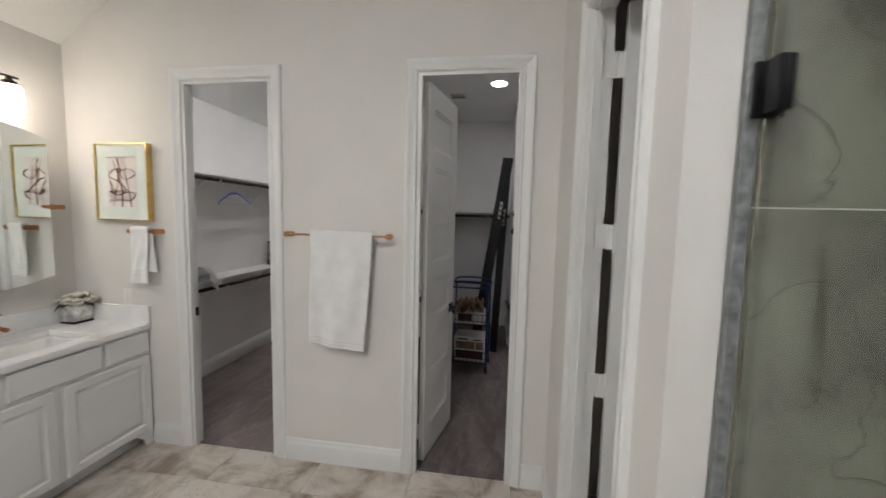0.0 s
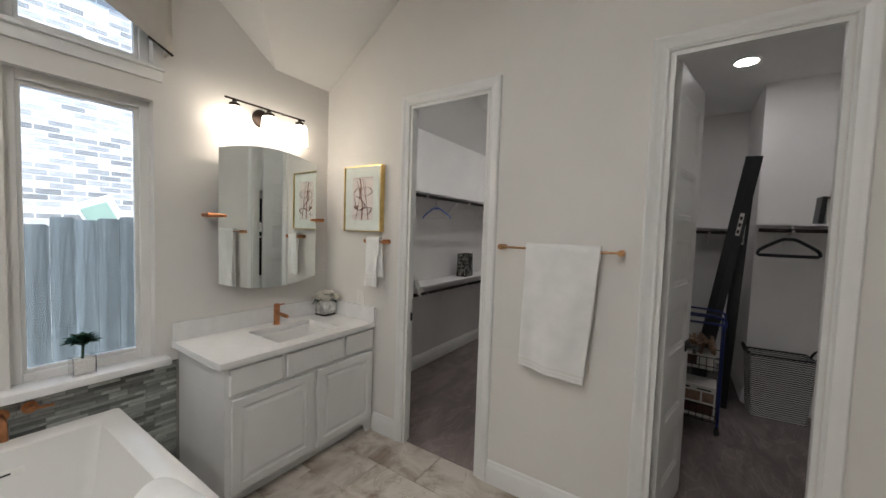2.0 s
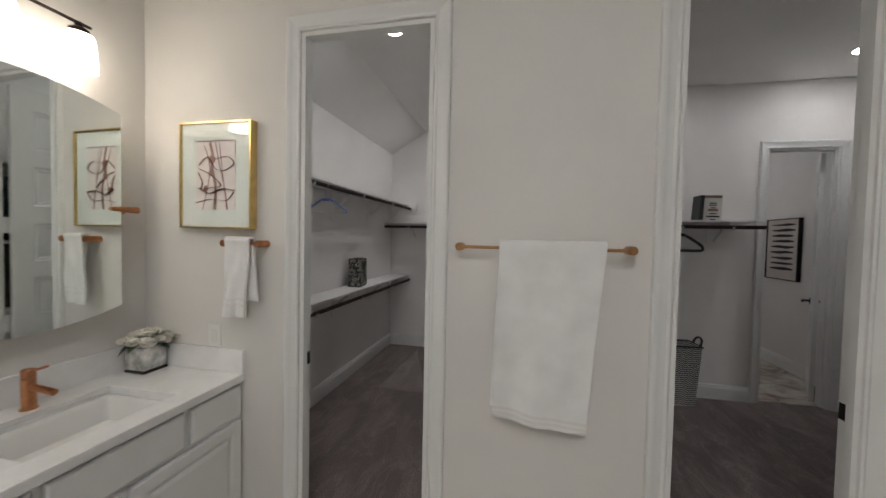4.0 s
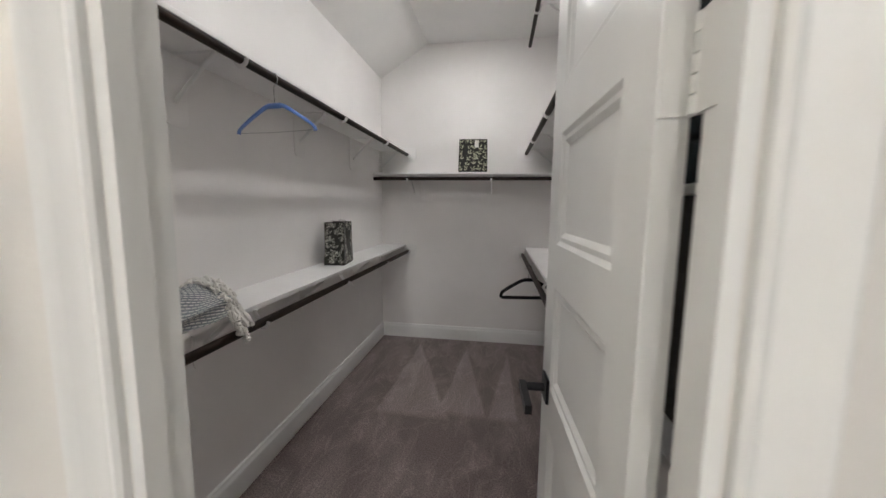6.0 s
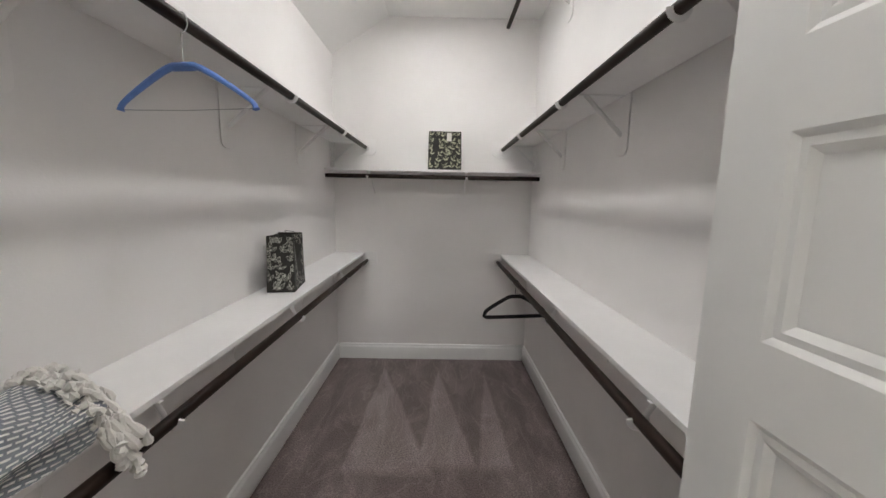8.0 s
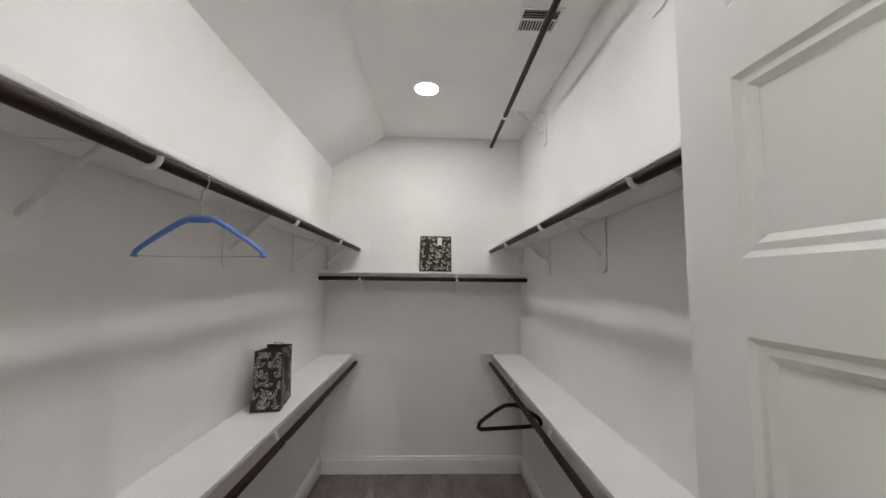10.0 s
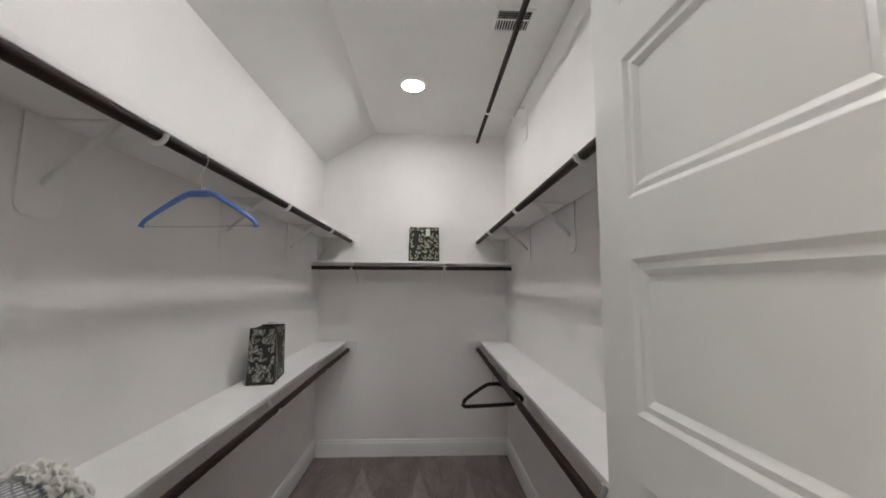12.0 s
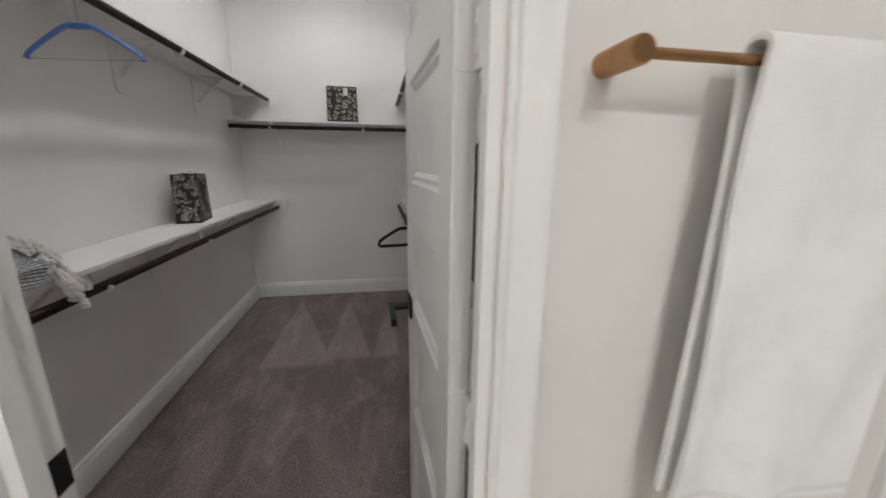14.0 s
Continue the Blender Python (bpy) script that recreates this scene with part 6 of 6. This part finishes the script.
bp = nt.nodes.new("ShaderNodeBump")
bp.inputs["Strength"].default_value = 0.7
bp.inputs["Distance"].default_value = 0.003
nt.links.new(math_node(nt, "PINGPONG", band, 0.5), bp.inputs["Height"])
nt.links.new(bp.outputs[0], bs.inputs["Normal"])
bm = bmesh.new()
uvl = bm.loops.layers.uv.new("weave")
rv = [rect_ring(bm, 0.192 + 0.033 * k / 8, 0.105 + 0.017 * k / 8, 0.56 * k / 8 + 0.001, 0.02, 4) for k in range(9)]
n = len(rv[0])
per = [0.0]
for k in range(n):
    per.append(per[-1] + (rv[0][k].co - rv[0][(k + 1) % n].co).length)
for j in range(8):
    for k in range(n):
        f = bm.faces.new((rv[j][k], rv[j][(k + 1) % n], rv[j + 1][(k + 1) % n], rv[j + 1][k]))
        for lp, (u, v) in zip(f.loops, ((per[k], j), (per[k + 1], j), (per[k + 1], j + 1), (per[k], j + 1))):
            lp[uvl].uv = (u, v * 0.07)
f = bm.faces.new(list(reversed(rv[0])))
basket = part("basket", bm, hm, hamper)
basket.modifiers.new("thickness", "SOLIDIFY").thickness = 0.008
bm = bmesh.new()
tube([v for v in (Vector((x, y, 0.563)) for x, y in ((-0.222, -0.119), (0.222, -0.119), (0.222, 0.119), (-0.222, 0.119)))], 0.008, 8, closed=True, bm=bm)
part("rim", bm, BLACK_INK, hamper, "dark plaited rim")
for s in (-1, 1):
    part("handle", tube(smooth_line([(s * 0.224, -0.06, 0.545), (s * 0.250, -0.05, 0.605), (s * 0.256, 0, 0.628), (s * 0.250, 0.05, 0.605), (s * 0.224, 0.06, 0.545)], 5), 0.010, 8), hm, hamper, smooth=True)

# boxes on the short shelf
t = carton(1.905, 5.40, 1.735, 0.15, 0.12, 0.235, 2, "white printed gift box on the short shelf",
           [(0.88, 0.98, -0.48, 0.48, TAN), (0.66, 0.70, -0.20, 0.20, BLACK_INK), (0.58, 0.62, -0.22, 0.22, MAROON), (0.48, 0.52, -0.14, 0.14, MAROON), (0.36, 0.46, -0.28, 0.28, TAN), (0.25, 0.29, -0.22, 0.22, BLACK_INK), (0.13, 0.19, -0.36, 0.36, BLACK_INK), (0.02, 0.06, -0.15, 0.15, BLACK_INK)])
t = thing("photo_album", "black album standing beside the printed box", "album", at=(1.80, 5.40, 1.735))
bm = boxes((-0.016, 0.016, -0.08, 0.08, 0, 0.232), bevel=0.003)
bm.transform(pose(0, 0, 0, 0, 4, 0))
part("cover", bm, VELVET, t)
bm = boxes((-0.011, 0.011, -0.083, -0.0795, 0.006, 0.226))
bm.transform(pose(0, 0, 0, 0, 4, 0))
part("pages", bm, BLACK_INK, t)

# hall picture
art = thing("wall_art", "black-framed canvas with rows of black brush strokes", "picture", at=(3.40, 6.83, 1.47))
W2, H2 = 0.28, 0.378
bm = boxes((-0.045, -0.002, -W2, -W2 + 0.012, -H2, H2), (-0.045, -0.002, W2 - 0.012, W2, -H2, H2), (-0.045, -0.002, -W2 + 0.012, W2 - 0.012, -H2, -H2 + 0.012), (-0.045, -0.002, -W2 + 0.012, W2 - 0.012, H2 - 0.012, H2))
part("frame", bm, BLACK, art)
canvas = part("canvas", boxes((-0.034, -0.003, -W2 + 0.012, W2 - 0.012, -H2 + 0.012, H2 - 0.012)), PRINT_BG, art)
rng = random.Random(3)
for k in range(9):
    z = H2 - 0.075 - k * 0.068
    bm = tube([(-0.0345, -W2 * 0.72 + rng.uniform(-0.01, 0.02), z), (-0.0345, -0.08, z + rng.uniform(-0.006, 0.006)), (-0.0345, 0.07, z + rng.uniform(-0.006, 0.006)), (-0.0345, W2 * 0.72 + rng.uniform(-0.02, 0.01), z)],
              [0.008, 0.014 + rng.uniform(-0.003, 0.006), 0.012 + rng.uniform(-0.003, 0.006), 0.006], 8)
    for v in bm.verts:
        v.co.x = -0.0345 + (v.co.x + 0.0345) * 0.1
    part("brush_stroke", bm, BLACK_INK, canvas)

# ---- pieces of floor, walls and facade ----
def share(name, mesh, parent, m):
    ob = new(name, mesh)
    ob.parent = parent
    ob.matrix_basis = m
    return ob


tiles = tagged(new("floor_tiles"), "beige marble-look porcelain floor tiles laid in offset rows", "floor tile", kind="structure")
TW, TL = 0.305, 0.61


def tile_mesh(w, l):
    bm = boxes((0.0015, w - 0.0015, 0.0015, l - 0.0015, -0.009, 0.0), bevel=0.0012, segments=1)
    return mesh_of(bm, "tile", FLOOR_TILE)


full = tile_mesh(TL, TW)
y_edge = DOORWALL + 0.03
cut = {}
for r in range(9):
    y1 = y_edge - r * TW
    off = (r % 2) * TL / 2
    x = BATH_L - off
    while x < BATH_R + 0.09:
        a, b = max(x, BATH_L + 0.001), min(x + TL, BATH_R + 0.088)
        if b - a > 0.03:
            key = round(b - a, 3)
            if key not in cut:
                cut[key] = full if abs(key - TL) < 1e-3 else tile_mesh(b - a, TW)
            share("tile", cut[key], tiles, pose(a, y1 - TW, 0))
        x += TL
bm = bmesh.new()
for r in range(9, 16):
    y1 = y_edge - r * TW
    x = BATH_L
    while x < 2.7:
        box(bm, x + 0.0015, min(x + TL, 2.73) - 0.0015, y1 - TW + 0.0015, y1 - 0.0015, -0.009, 0.0)
        x += TL
tagged(part("far_tiles", bm, FLOOR_TILE, tiles), kind="stuff")

mosaic = tagged(new("mosaic_splash"), "grey-green glass and stone stick mosaic behind the tub", "wall tile", kind="structure")
part("grout_bed", boxes((BATH_L, BATH_L + 0.005, -0.6, 1.983, 0, 0.738)), DARKGROUT, mosaic)
part("edge_strip", boxes((BATH_L, BATH_L + 0.013, 1.972, 1.983, 0, 0.738)), mat("metal edge strip", (0.45, 0.43, 0.40), 0.35, 0.8), mosaic)
rng = random.Random(21)
sticks = {}
near_n = 0
rest = bmesh.new()
RH = 0.0182
for r in range(40):
    z = 0.004 + r * RH
    y = 1.970 - rng.uniform(0.0, 0.1)
    y_hi = 1.971
    while y_hi > 0.2:
        ln = rng.choice((0.05, 0.08, 0.11, 0.15))
        y_lo = y_hi - ln
        proud = rng.choice((0.007, 0.008, 0.0095))
        if y_lo > 1.05 and near_n < 300 and (z > 0.25 or y_lo > 1.6):
            key = (ln, proud)
            if key not in sticks:
                sticks[key] = mesh_of(boxes((0, proud, 0.0008, ln - 0.0008, 0.0008, RH - 0.0010), bevel=0.0008, segments=1), "mosaic_stick", MOSAIC)
            share("mosaic_stick", sticks[key], mosaic, pose(BATH_L + 0.001, y_lo, z))
            near_n += 1
        else:
            box(rest, BATH_L + 0.001, BATH_L + 0.001 + proud, y_lo + 0.0008, y_hi - 0.0008, z + 0.0008, z + RH - 0.001)
        y_hi = y_lo
tagged(part("mosaic_rest", rest, MOSAIC_REST, mosaic), kind="stuff")

BL, BH = 0.203, 0.067
brick_mesh = mesh_of(boxes((-0.012, 0.0, 0.005, BL - 0.005, 0.005, BH - 0.005), bevel=0.002, segments=1), "brick", BRICK)
rest = bmesh.new()
n_near = 0
for r in range(64):
    z = 0.1 + r * BH
    for c in range(48):
        y = -2.0 + c * BL + (r % 2) * BL / 2
        if 1.55 < y < 3.2 and 1.55 < z < 4.0 and n_near < 300:
            share("brick", brick_mesh, house, pose(rng.uniform(-0.002, 0.002), y, z))
            n_near += 1
        else:
            box(rest, -0.012, 0.0, y + 0.005, y + BL - 0.005, z + 0.005, z + BH - 0.005)
tagged(part("far_bricks", rest, BRICK_REST, house), kind="stuff")
